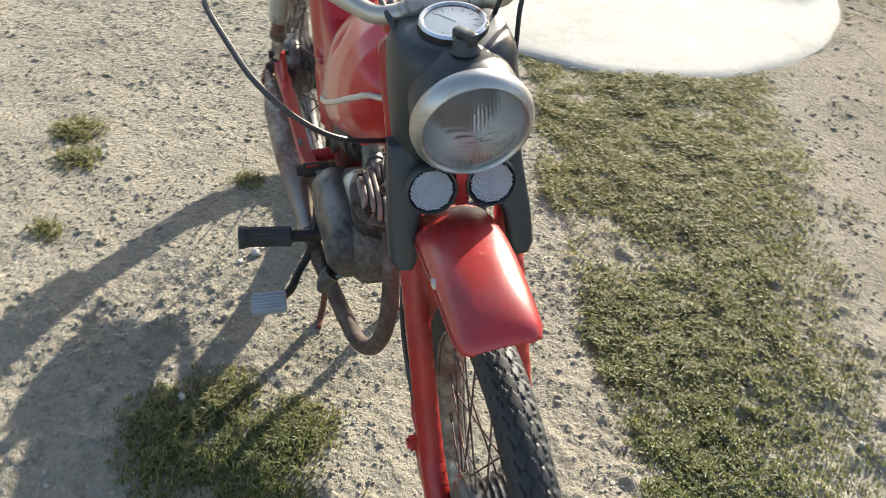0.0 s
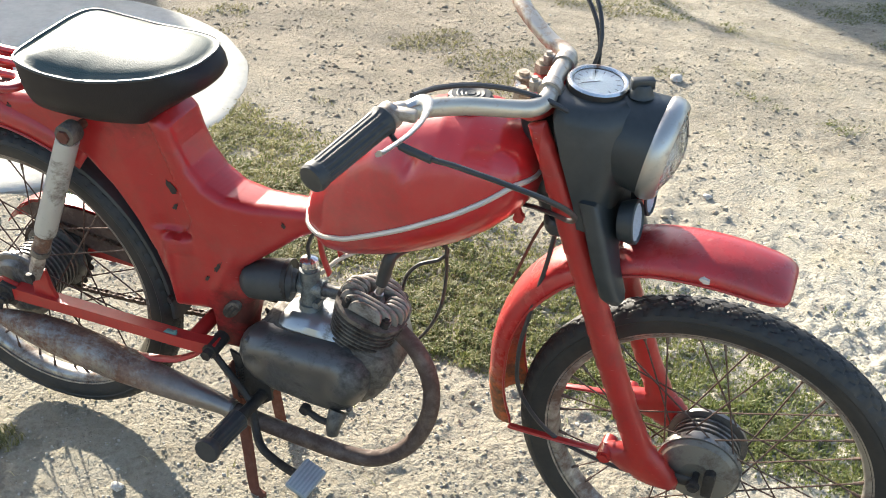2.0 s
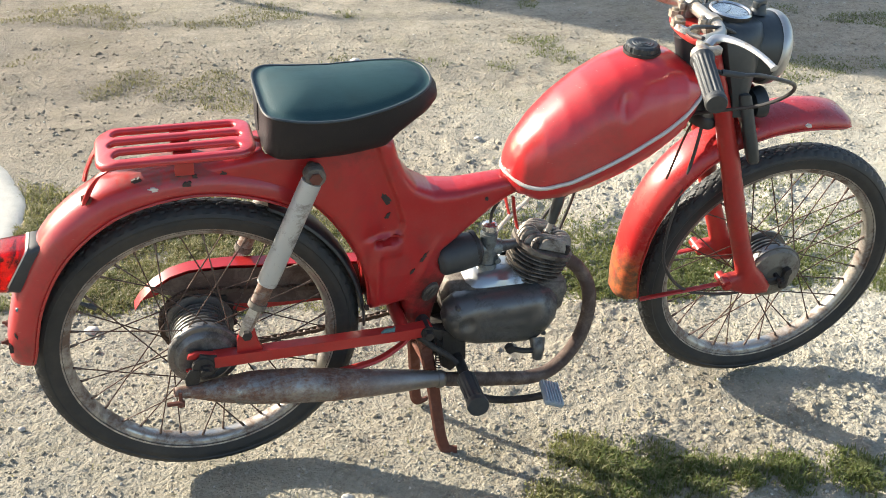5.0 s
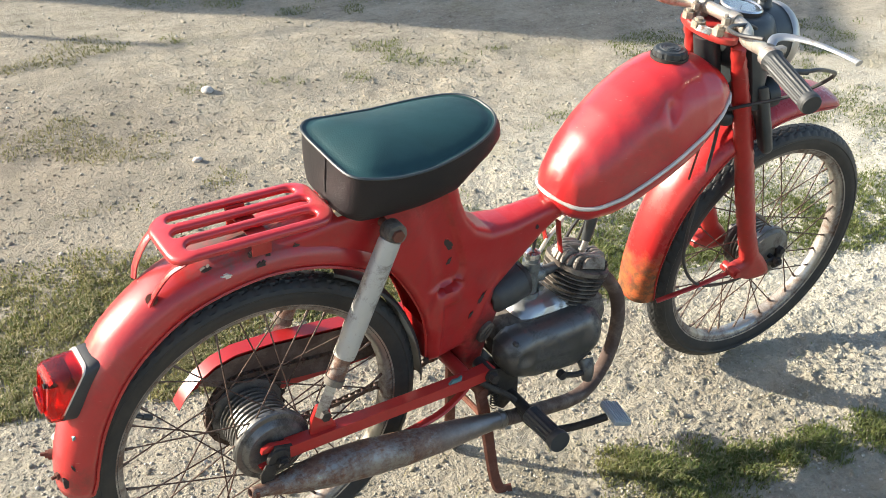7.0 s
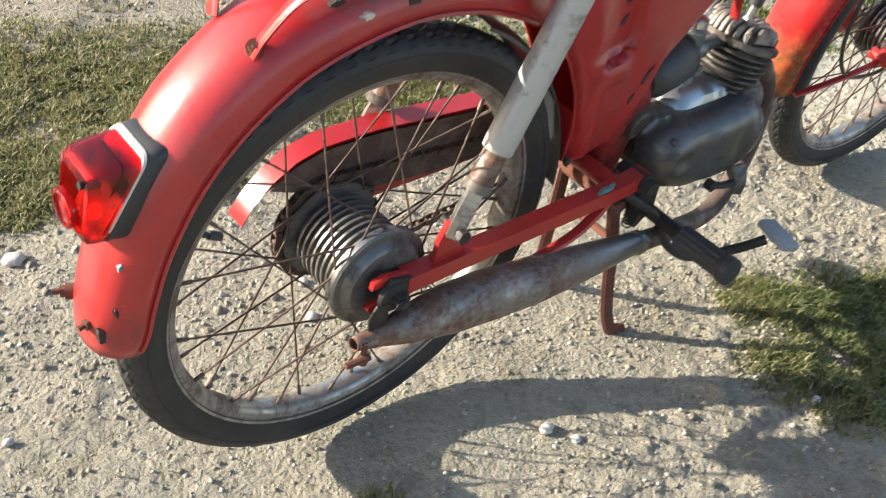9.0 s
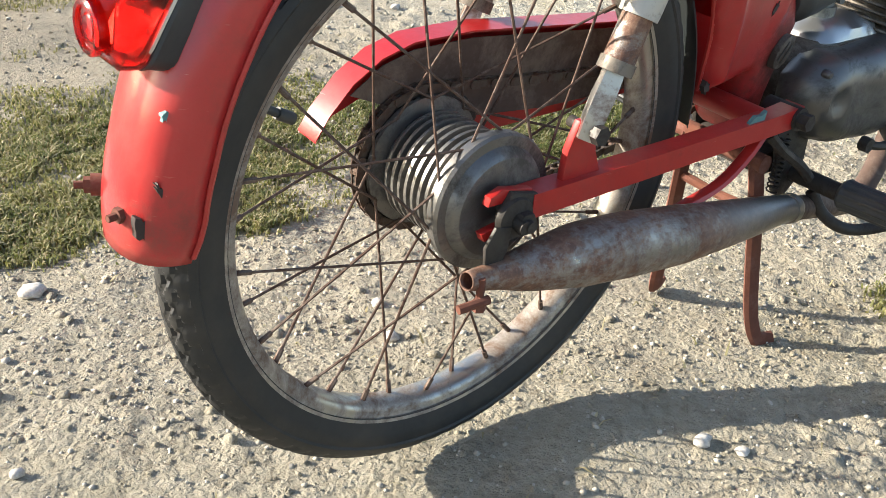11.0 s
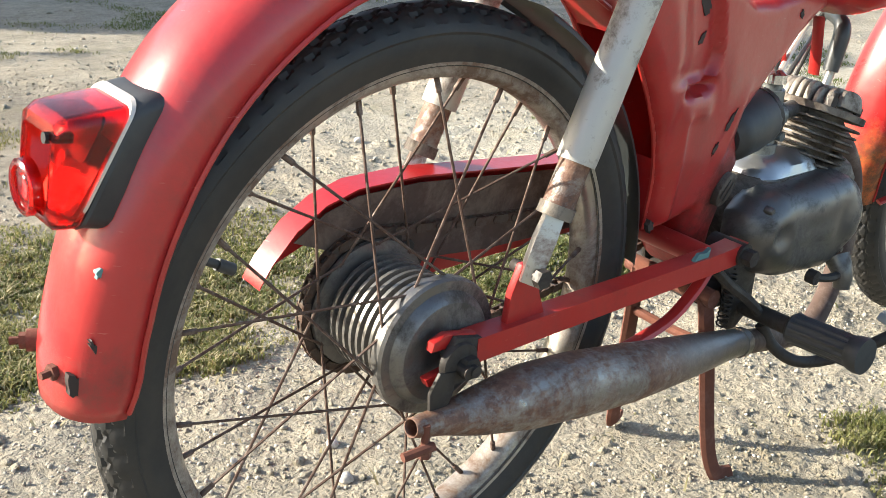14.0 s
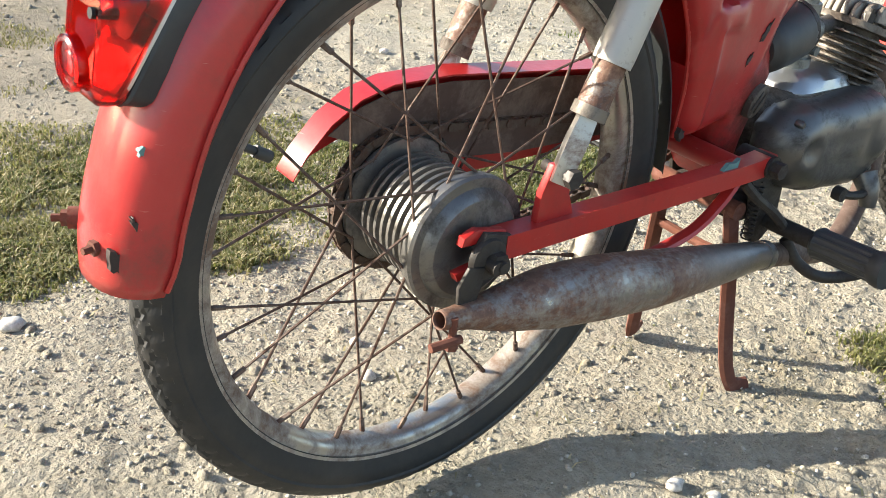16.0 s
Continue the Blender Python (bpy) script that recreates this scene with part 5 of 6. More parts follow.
def fork_leg(s):
    """A pressed tapering leg with a broad foot that carries the front link."""
    y = s * 0.062
    line = [(0.918, 0.838), (0.966, 0.715), (1.010, 0.600), (1.048, 0.490), (1.086, 0.390), (1.112, 0.330)]
    wide = [0.012, 0.017, 0.019, 0.020, 0.019, 0.021]
    n = Vector((0.92, 0, 0.39))
    front = [(x + n.x * w, z + n.z * w) for (x, z), w in zip(line, wide)]
    back = [(x - n.x * w, z - n.z * w) for (x, z), w in zip(line, wide)]
    foot = [(1.152, 0.318), (1.178, 0.284), (1.176, 0.268), (1.140, 0.264), (1.095, 0.278), (1.062, 0.296), (1.054, 0.308), (1.062, 0.318), (1.082, 0.322)]
    outline = front + foot + back[::-1]
    v, f = pressing(outline, lambda x, z: 0.0155, 0.012, None, 0.011)
    leg = part("fork_leg", ([(a, b + y, c) for a, b, c in v], f), RED_WORN, moped, "pressed red fork leg with rubbed paint", at=STEER, sharp=50)
    part("link_pivot", join(rod((1.066, y - 0.020, 0.307), (1.066, y + 0.020, 0.307), 0.011, 14), rod((1.066, y - s * 0.0 + s * 0.018, 0.307), (1.066, y + s * 0.024, 0.307), 0.008, 6)), RED_WORN, leg)
    part("link_arm", tube([(1.075, y - s * 0.008, 0.300), (1.130, y - s * 0.006, 0.282), (1.200, y - s * 0.004, 0.288)], 0.010, 8, 4, flat=0.45, up=(0, 1, 0)), DARK_STEEL, leg)
    part("fender_stay", tube([(1.064, y, 0.300), (1.000, y * 0.98, 0.292), (0.940, y * 0.90 + 0.008, 0.274), (0.902, y * 0.74 + 0.013, 0.256)], 0.0062, 8, 5, flat=0.6), RED_WORN, leg)
    return leg


for s in (RIGHT, LEFT):
    fork_leg(s)
part("upper_yoke", join(loft([[(0.905 + 0.030 * math.cos(a) * k, 0.068 * math.sin(a) * k, 0.838 + dz) for a in np.linspace(0, 2 * math.pi, 28, endpoint=False)] for k, dz in ((0.94, 0.0), (1.0, 0.003), (1.0, 0.012), (0.94, 0.015))])), RED_WORN, moped, "red upper fork yoke, paint worn", at=STEER)
part("lower_yoke", loft([[(0.952 + 0.028 * math.cos(a) * k, 0.062 * math.sin(a) * k, 0.668 + dz) for a in np.linspace(0, 2 * math.pi, 28, endpoint=False)] for k, dz in ((0.94, 0.0), (1.0, 0.004), (1.0, 0.020), (0.94, 0.024))]), PLASTIC, moped, at=STEER)
nut = lambda x, y, z, r, h: join(rod((x, y, z), (x, y, z + h), r, 6), rod((x, y, z + h), (x, y, z + h + 0.005), r * 0.55, 10))
for x, y in ((0.876, 0.0), (0.888, -0.040), (0.888, 0.040)):
    part("yoke_nut", nut(x, y, 0.852, 0.013 if y == 0 else 0.011, 0.013), BRASS, moped, "weathered zinc nut", at=STEER)

# black cover that joins the lamp housing, the reflectors and the fork
cover_rings = []
for z, x0, w, d in ((0.871, 0.966, 0.050, 0.062), (0.866, 0.966, 0.062, 0.074), (0.846, 0.966, 0.072, 0.082), (0.800, 0.980, 0.076, 0.066), (0.765, 0.992, 0.076, 0.046), (0.735, 1.002, 0.076, 0.030), (0.700, 1.010, 0.076, 0.022)):
    ring = []
    for a in np.linspace(-math.pi / 2, math.pi / 2, 15):
        ring.append((x0 + d * abs(math.cos(a)) ** 0.75 - 0.01, w * math.copysign(abs(math.sin(a)) ** 0.8, math.sin(a)), z - 0.002 * math.cos(a)))
    ring += [(x0 - 0.025, w * 0.97, z), (x0 - 0.030, w * 0.80, z), (x0 - 0.030, -w * 0.80, z), (x0 - 0.025, -w * 0.97, z)]
    cover_rings.append(ring)
cover = part("fork_cover", loft(cover_rings), PLASTIC, moped, "black moulded cover between lamp and fork", at=STEER, sharp=45)
right_half = [(0.0, 0.684), (0.026, 0.681), (0.044, 0.670), (0.053, 0.645), (0.056, 0.612), (0.064, 0.599), (0.080, 0.598), (0.088, 0.610), (0.087, 0.650), (0.081, 0.700), (0.077, 0.745)]
apron = plate(right_half + [(-a, b) for a, b in right_half[:0:-1]], 0.0, 0.026, 0.008, 3)
apron = ([(1.034 - b + (0.70 - c) * 0.36 - 1.6 * a * a, a - 0.006, c + 0.004) for a, b, c in apron[0]], apron[1])
part("apron", apron, PLASTIC, cover, sharp=50)
for s in (RIGHT, LEFT):
    c = Vector((1.054, s * 0.0350 - 0.009, 0.713))
    ref = Matrix.Translation(c) @ Matrix.Rotation(radians(-9), 4, "Y") @ Matrix.Rotation(radians(-90), 4, "Z") @ Matrix.Diagonal((0.92, 1.0, 0.92, 1.0))
    holder = part("reflector_cup", lathe([(0.0, -0.022), (0.028, -0.018), (0.0325, -0.004), (0.0325, 0.003), (0.030, 0.0045), (0.0285, 0.001)], 40), PLASTIC, cover, at=ref, sharp=30)
    cells = []
    for i in range(-9, 10):
        for j in range(-9, 10):
            u, v2 = i * 0.0032 + (0.0016 if j % 2 else 0), j * 0.0028
            if math.hypot(u, v2) < 0.0265:
                base_i = len(cells)
                cells.append((u, v2))
    pv, pf = [], []
    for u, v2 in cells:
        n0 = len(pv)
        for j in range(6):
            a = math.pi / 3 * j + math.pi / 6
            pv.append((u + 0.0018 * math.cos(a), 0.0016, v2 + 0.0018 * math.sin(a)))
        pv.append((u, 0.0030, v2))
        pf += [(n0 + j, n0 + (j + 1) % 6, n0 + 6) for j in range(6)]
    part("reflector", (pv, pf), WHITE_PRISM, cover, "round white prismatic reflector", at=ref, sharp=5)
part("bracket_strip", block((1.050, -0.008, 0.708), (0.008, 0.016, 0.046), 0.002), RED_WORN, cover)

# headlamp: shell, chrome rim, glass, reflector bowl
LAMP = STEER @ Matrix.Translation((1.012, 0, 0.811)) @ Matrix.Rotation(radians(9), 4, "Y") @ Matrix.Rotation(radians(-90), 4, "Z")
LAMP = LAMP @ Matrix.Diagonal((0.94, 1.0, 0.94, 1.0))
shell = part("headlamp", lathe([(0.030, -0.082), (0.045, -0.076), (0.0560, -0.050), (0.0640, -0.010), (0.0695, 0.045), (0.0685, 0.047)], 56), PLASTIC, moped, "round headlamp in a black housing with a chrome rim", at=LAMP, sharp=50)
part("rim", lathe([(0.0700, 0.044), (0.0722, 0.0465), (0.0735, 0.051), (0.0722, 0.059), (0.0680, 0.066), (0.0635, 0.0690), (0.0605, 0.0670), (0.0600, 0.0630)], 72), LAMP_RIM, shell, "dull chrome headlamp rim", sharp=60)
def glass_out(r):
    return 0.0640 + 0.018 * (1 - (r / 0.0605) ** 2) ** 0.9


rad = [0.0605 * math.sin(math.pi / 2 * j / 22) for j in range(23)]
glass_v, glass_f = lathe([(r, glass_out(r)) for r in rad] + [(0.0595, 0.0615), (0.045, 0.0700), (0.030, 0.0755), (0.014, 0.0780), (0.0, 0.0785)], 180)
# moulded upright flutes
glass_v = [(x, y + (0.0011 * math.cos(x * 1350) * max(0.0, 1 - (math.hypot(x, z) / 0.058) ** 6) if y > glass_out(min(0.0605, math.hypot(x, z))) - 0.0005 else 0.0), z) for x, y, z in glass_v]
part("glass", (glass_v, glass_f), LAMP_GLASS, shell, "dusty fluted headlamp glass", sharp=60)
part("bowl", lathe([(0.0605, 0.0620), (0.054, 0.040), (0.040, 0.016), (0.024, 0.002), (0.010, -0.003), (0.0, -0.003)], 56), BOWL, shell, sharp=60)
speedo = STEER @ Matrix.Translation((0.974, 0, 0.8725)) @ Matrix.Rotation(radians(4), 4, "Y") @ Matrix.Rotation(radians(90), 4, "X")
dial = part("speedometer", lathe([(0.0, 0.002), (0.0335, 0.002), (0.0345, 0.006), (0.0375, 0.0075), (0.0395, 0.005), (0.0400, -0.012)], 56), DARK_STEEL, moped, "round speedometer with a pale dial in the lamp housing", at=speedo, sharp=30)
part("dial_face", lathe([(0.0, 0.0030), (0.0325, 0.0030), (0.0325, 0.0020)], 48), DIAL, dial)
part("dial_rim", lathe([(0.0320, 0.0055), (0.0345, 0.0085), (0.0370, 0.0085), (0.0392, 0.0055)], 48), CHROME, dial)
part("dial_glass", lathe([(0.0, 0.0078), (0.018, 0.0074), (0.0330, 0.0062), (0.0330, 0.0052), (0.0, 0.0066)], 48), GLASS, dial, "scratched dial glass")
for j in range(11):
    a = radians(-40 + 26 * j)
    part("dial_mark", moved(block((0.026, 0.0034, 0), (0.006, 0.0006, 0.0012), 0), Matrix.Rotation(a, 4, "Y")), GREY_CABLE, dial)
part("dial_needle", block((-0.008, 0.0045, 0.006), (0.026, 0.0006, 0.0014), 0, Matrix.Rotation(0.7, 4, "Y")), DARK, dial)
part("light_switch", join(lathe([(0.0, 0.016), (0.010, 0.016), (0.013, 0.012), (0.014, 0.004), (0.017, 0.0)], 20), block((0, 0.016, 0), (0.030, 0.014, 0.013), 0.003)), PLASTIC, moped, "black light switch knob",
     at=STEER @ Matrix.Translation((1.030, 0, 0.872)) @ Matrix.Rotation(radians(90), 4, "X") @ Matrix.Rotation(0.5, 4, "Y"))

# ---- front mudguard, knocked a little askew ----
BENT = Matrix.Translation((FRONT[0], 0.016, FRONT[2])) @ Matrix.Rotation(radians(5.0), 4, "X") @ Matrix.Translation((-FRONT[0], 0, -FRONT[2]))
fc = steps_fn((80, 0.374), (80.6, 0.379), (82, 0.385), (85, 0.391), (90, 0.396), (100, 0.402), (110, 0.405), (123, 0.404), (132, 0.401), (142, 0.392), (156, 0.371), (168, 0.354), (184, 0.345))
fe = steps_fn((80, 0.369), (81, 0.368), (83, 0.367), (86, 0.366), (90, 0.367), (100, 0.373), (107, 0.378), (118, 0.380), (127, 0.376), (139, 0.362), (151, 0.344), (163, 0.325), (184, 0.303))
fw = steps_fn((80, 0.031), (80.4, 0.038), (81.4, 0.043), (83, 0.046), (88, 0.0475), (100, 0.049), (120, 0.050), (150, 0.049), (184, 0.045))
front_guard = part("front_mudguard", fender(FRONT, [80.0, 80.2, 80.6, 81.2, 82.2] + [83.5 + j * 2.07 for j in range(51)], fc, fe, fw, 17), RED_ORANGE, moped, "red front mudguard, tail rubbed to orange primer", at=STEER @ BENT, sharp=60)
thicken(front_guard, 0.002)
for s in (RIGHT, LEFT):
    lip = [(FRONT[0] + fe(th) * math.cos(radians(th)), s * fw(th), FRONT[2] + fe(th) * math.sin(radians(th))) for th in [80.8 + j * 2.64 for j in range(41)]]
    part("rolled_edge", tube(lip, 0.0022, 6, 1), RED_WORN, front_guard)
part("paint_scar", plate([(1.150, 0.672), (1.155, 0.675), (1.163, 0.673), (1.164, 0.668), (1.157, 0.667)], -0.0505, -0.045, 0), PRIMER, front_guard)
# ---- handlebar ----
bar = [(0.920, 0.0, 0.874), (0.921, 0.040, 0.872), (0.921, 0.060, 0.869), (0.910, 0.079, 0.867), (0.885, 0.097, 0.871), (0.840, 0.138, 0.888), (0.800, 0.196, 0.907), (0.776, 0.232, 0.910), (0.739, 0.344, 0.8945)]
handlebar = part("handlebar", tube([(x, -y, z) for x, y, z in bar[::-1]] + bar[1:], 0.0115, 14, 6), metal("aged_bar_plating", (0.55, 0.50, 0.42), 0.35, 0.34, rust=(0.30, 0.16, 0.08), scale=14, metallic=0.6), moped, "bent handlebar with aged yellowed plating", at=STEER @ Matrix.Translation((0.902, 0, 0)) @ Matrix.Rotation(radians(4.6), 4, "Z") @ Matrix.Translation((-0.902, 0, 0)))
for s in (RIGHT, LEFT):
    part("clamp", join(block((0.918, s * 0.036, 0.865), (0.026, 0.018, 0.030), 0.004), tube([(0.921, s * 0.027, 0.8725), (0.921, s * 0.045, 0.8720)], 0.0150, 16, 0), rod((0.901, s * 0.036, 0.868), (0.900, s * 0.036, 0.881), 0.0080, 6), rod((0.900, s * 0.036, 0.880), (0.8995, s * 0.036, 0.886), 0.0042, 8)), CLAMP, handlebar)
    inner_p, outer_p = Vector((0.776, s * 0.234, 0.9100)), Vector((0.738, s * 0.348, 0.8940))
    way = (outer_p - inner_p)
    gm = Matrix.Translation(inner_p) @ way.to_track_quat("Y", "Z").to_matrix().to_4x4()
    n = way.length
    part("grip", lathe([(0.0, -0.001), (0.0175, 0.0), (0.0195, 0.003), (0.0175, 0.008), (0.0165, 0.014), (0.0160, n - 0.014), (0.0168, n - 0.010), (0.0172, n - 0.002), (0.0155, n + 0.002), (0.0, n + 0.002)], 60,
                       shape=lambda i, k, r: r - (0.0016 if i % 4 < 2 and k in (4, 5) else 0)), RUBBER, handlebar, "black ribbed rubber grip", at=gm, sharp=25)
    part("lever_mount", join(moved(lathe([(0.0120, -0.016), (0.0165, -0.014), (0.0165, 0.0), (0.0120, 0.001)], 20), gm), block((0.796, s * 0.226, 0.917), (0.034, 0.014, 0.014), 0.004)), CLAMP, handlebar)
    part("lever", tube([(0.796, s * 0.212, 0.921), (0.810, s * 0.207, 0.928), (0.823, s * 0.221, 0.933), (0.832, s * 0.258, 0.938), (0.831, s * 0.302, 0.942), (0.822, s * 0.345, 0.946), (0.818, s * 0.355, 0.947)], [0.0075, 0.0085, 0.0070, 0.0052, 0.0046, 0.0046, 0.0066], 10, 5, flat=0.5), ALLOY, handlebar, "bright alloy brake lever")

# ---- cables ----
cables = (
    ("clutch_cable", [(0.828, 0.220, 0.932), (0.870, 0.170, 0.945), (0.924, 0.114, 0.924), (0.950, 0.085, 0.880), (0.945, 0.078, 0.800), (0.925, 0.050, 0.690), (0.84, 0.03, 0.640)], 0.0030, CABLE),
    ("throttle_cable", [(0.812, -0.205, 0.925), (0.818, -0.150, 0.908), (0.845, -0.100, 0.893), (0.885, -0.072, 0.882), (0.930, -0.066, 0.874), (0.960, -0.060, 0.860)], 0.0036, CABLE),
    ("wire_loop", [(0.828, 0.215, 0.930), (0.880, 0.145, 0.965), (0.935, 0.095, 0.945), (0.956, 0.065, 0.904), (0.952, 0.050, 0.862)], 0.0030, CABLE),
    ("speedometer_cable", [(0.950, -0.036, 0.680), (0.942, -0.044, 0.610), (0.928, -0.052, 0.530), (0.915, -0.058, 0.440), (0.925, -0.060, 0.360), (0.985, -0.058, 0.290), (1.09, -0.052, 0.262), (1.17, -0.046, 0.270)], 0.0034, CABLE),
    ("front_brake_rod", [(0.935, -0.030, 0.680), (0.918, -0.036, 0.640), (0.893, -0.048, 0.560)], 0.0022, RUSTY),
)
for name, pts, r, mat in cables:
    part(name, tube(pts, r, 8, 8), mat, moped, at=STEER)
part("brake_cable", tube([(0.790, -0.232, 0.900), (0.799, -0.244, 0.886), (0.822, -0.256, 0.877), (0.854, -0.256, 0.873), (0.886, -0.255, 0.870), (0.943, -0.236, 0.849), (0.978, -0.220, 0.832), (0.998, -0.195, 0.808), (1.001, -0.165, 0.780), (0.986, -0.125, 0.748), (0.950, -0.070, 0.716), (0.901, -0.017, 0.685), (0.84, 0.01, 0.660)], 0.0034, 8, 8), CABLE, moped, "black sheathed brake cable hanging in a loop")
part("cable_ferrule", tube([(0.815, -0.255, 0.880), (0.854, -0.257, 0.8725)], 0.0050, 10, 0), RUBBER, moped)
part("wiring", tube([(0.760, 0.030, 0.590), (0.757, 0.060, 0.540), (0.752, 0.085, 0.450), (0.735, 0.100, 0.360), (0.700, 0.100, 0.290), (0.655, 0.085, 0.262)], 0.0030, 8, 8), CABLE, moped, "thin black wire hanging below the tank")

# ---- engine ----
case = [(0.468, 0.330), (0.478, 0.356), (0.505, 0.368), (0.560, 0.372), (0.620, 0.374), (0.688, 0.372), (0.708, 0.356), (0.715, 0.330), (0.700, 0.290), (0.680, 0.262), (0.652, 0.246), (0.600, 0.244), (0.540, 0.250), (0.490, 0.262), (0.470, 0.290)]
engine = part("engine", pressing(case, lambda x, z: 0.056, 0.022, None, 0.016), CAST, moped, "small grimy aluminium single-cylinder engine", sharp=50)
lid = [(0.452, 0.318), (0.458, 0.342), (0.474, 0.358), (0.500, 0.364), (0.540, 0.363), (0.600, 0.366), (0.640, 0.366), (0.668, 0.354), (0.684, 0.334), (0.683, 0.304), (0.668, 0.272), (0.646, 0.252), (0.620, 0.246), (0.580, 0.250), (0.520, 0.256), (0.480, 0.268), (0.460, 0.290)]


def lid_emboss(x, z):
    h = 0.006 * math.exp(-(((x - 0.648) / 0.024) ** 2 + ((z - 0.310) / 0.026) ** 2) ** 2)
    h += 0.003 * math.exp(-((math.hypot(x - 0.492, z - 0.318) - 0.019) / 0.004) ** 2)
    h -= 0.004 * math.exp(-(((x - 0.492) / 0.013) ** 2 + ((z - 0.318) / 0.013) ** 2) ** 2)
    for k in range(5):
        h += 0.0016 * math.exp(-((z - 0.292 - 0.009 * k) / 0.0022) ** 2) * (1 if 0.525 < x < 0.605 else 0)
    h += 0.002 * noise.noise(Vector((x * 26, z * 26, 1.3)))
    return h


v, f = pressing(lid, lambda x, z: 0.038 + 0.004 * math.sin(min(1, max(0, (x - 0.45) / 0.24)) * math.pi), 0.030, lid_emboss, 0.0075)
part("clutch_cover", ([(a, min(b, 0.02) - 0.050, c) for a, b, c in v], f), ALU, engine, "grey aluminium engine side cover", sharp=50)
for x, z in ((0.476, 0.350), (0.655, 0.266)):
    part("screw", lathe([(0.0, -0.004), (0.0035, -0.004), (0.0050, -0.001), (0.0050, 0.006)], 10, (x, -0.078, z)), ALU, engine)
part("magneto_cover", join(lathe([(0.0, 0.098), (0.03, 0.096), (0.052, 0.088), (0.062, 0.072), (0.064, 0.050)], 48, (0.640, 0.0, 0.325)), lathe([(0.0, 0.070), (0.04, 0.068), (0.045, 0.050)], 32, (0.515, 0.0, 0.312))), ALLOY, engine, "domed silver magneto cover", sharp=40)
part("drain_boss", tube([(0.640, -0.085, 0.262), (0.638, -0.098, 0.245), (0.637, -0.102, 0.226)], [0.016, 0.013, 0.010], 12, 3), ALU, engine)
part("crank_lever", join(tube([(0.585, -0.090, 0.248), (0.612, -0.096, 0.243), (0.640, -0.100, 0.246)], 0.0055, 8, 3), rod((0.583, -0.084, 0.249), (0.583, -0.096, 0.249), 0.009, 10)), DARK_STEEL, engine)
# cylinder with stacked fins, leaning forward, and a head with tall rounded fins
CYL = Matrix.Translation((0.645, 0, 0.366)) @ Matrix.Rotation(radians(18), 4, "Y")
part("cylinder_barrel", rod((0, 0, -0.030), (0, 0, 0.065), 0.037, 28), CAST, engine, at=CYL)


def fin(z, r, t):
    ring = lambda k, dz: [(r * k * math.copysign(abs(math.cos(a)) ** 0.8, math.cos(a)), r * k * 0.98 * math.copysign(abs(math.sin(a)) ** 0.8, math.sin(a)), z + dz) for a in np.linspace(0, 2 * math.pi, 36, endpoint=False)]
    return loft([ring(0.97, 0), ring(1.0, 0.0006), ring(1.0, t - 0.0006), ring(0.97, t)])


for j in range(7):
    part("fin", fin(-0.006 + j * 0.0088, 0.0515 + 0.0010 * j, 0.0032), CAST, engine, at=CYL)
head = part("cylinder_head", fin(0.057, 0.0585, 0.009), CAST, engine, "finned cylinder head, burnt brown", at=CYL)
for j in range(-4, 5):
    u = j * 0.0130
    half = math.sqrt(max(0.0, 0.058 ** 2 - u * u)) * (0.97 if abs(j) < 4 else 1.1)
    tall = 0.016 + 0.013 * math.sqrt(max(0, 1 - (u / 0.062) ** 2))
    for x0, x1 in (((-half, -0.014), (0.014, half)) if abs(j) < 2 else ((-half, half),)):
        mid, wide = (x0 + x1) / 2, (x1 - x0) / 2
        arch = [(mid + wide * math.copysign(abs(math.cos(a)) ** 0.6, math.cos(a)), 0.062 + tall * math.sin(a) ** 0.75) for a in np.linspace(0, math.pi, 15)]
        v, f = plate(arch, u - 0.0036, u + 0.0036, 0.0022)
        part("head_fin", (v, f), FIN, head, at=Matrix.Rotation(0.04 * j, 4, "X"))
part("head_boss", rod((0, 0, 0.062), (0, 0, 0.078), 0.014, 16), FIN, head)
for u, w in ((0.034, 0.034), (-0.034, 0.034), (0.034, -0.034), (-0.034, -0.034)):
    part("head_nut", nut(u, w, 0.066, 0.008, 0.012), DARK_STEEL, head)
part("spark_plug", join(rod((0, 0, 0.074), (0, 0, 0.090), 0.0085, 6), rod((0, 0, 0.088), (0, 0, 0.112), 0.0058, 12)), STEEL, head)
part("plug_cap", tube([(0.677, 0, 0.470), (0.682, 0.001, 0.490), (0.688, 0.002, 0.514), (0.693, 0.008, 0.526), (0.705, 0.024, 0.530), (0.720, 0.042, 0.528)], [0.0095, 0.0105, 0.0105, 0.0100, 0.0085, 0.0065], 12, 5), PLASTIC, engine, "black spark plug cap")
part("ignition_lead", tube([(0.718, 0.040, 0.528), (0.742, 0.062, 0.526), (0.756, 0.076, 0.508), (0.744, 0.074, 0.488), (0.712, 0.064, 0.474), (0.690, 0.066, 0.440), (0.676, 0.074, 0.380)], 0.0034, 8, 8), CABLE, engine)
part("exhaust_flange", tube([(0.690, -0.002, 0.402), (0.712, -0.004, 0.388)], [0.019, 0.017], 14, 0), CAST, engine)
# smooth case top; its brighter alloy also puts the sunlit patch into the colour
part("case_top", pressing([(0.500, 0.346), (0.508, 0.372), (0.530, 0.386), (0.590, 0.388), (0.622, 0.384), (0.640, 0.368), (0.636, 0.346)], lambda x, z: 0.046, 0.024, None, 0.012), ALLOY, engine, sharp=40)
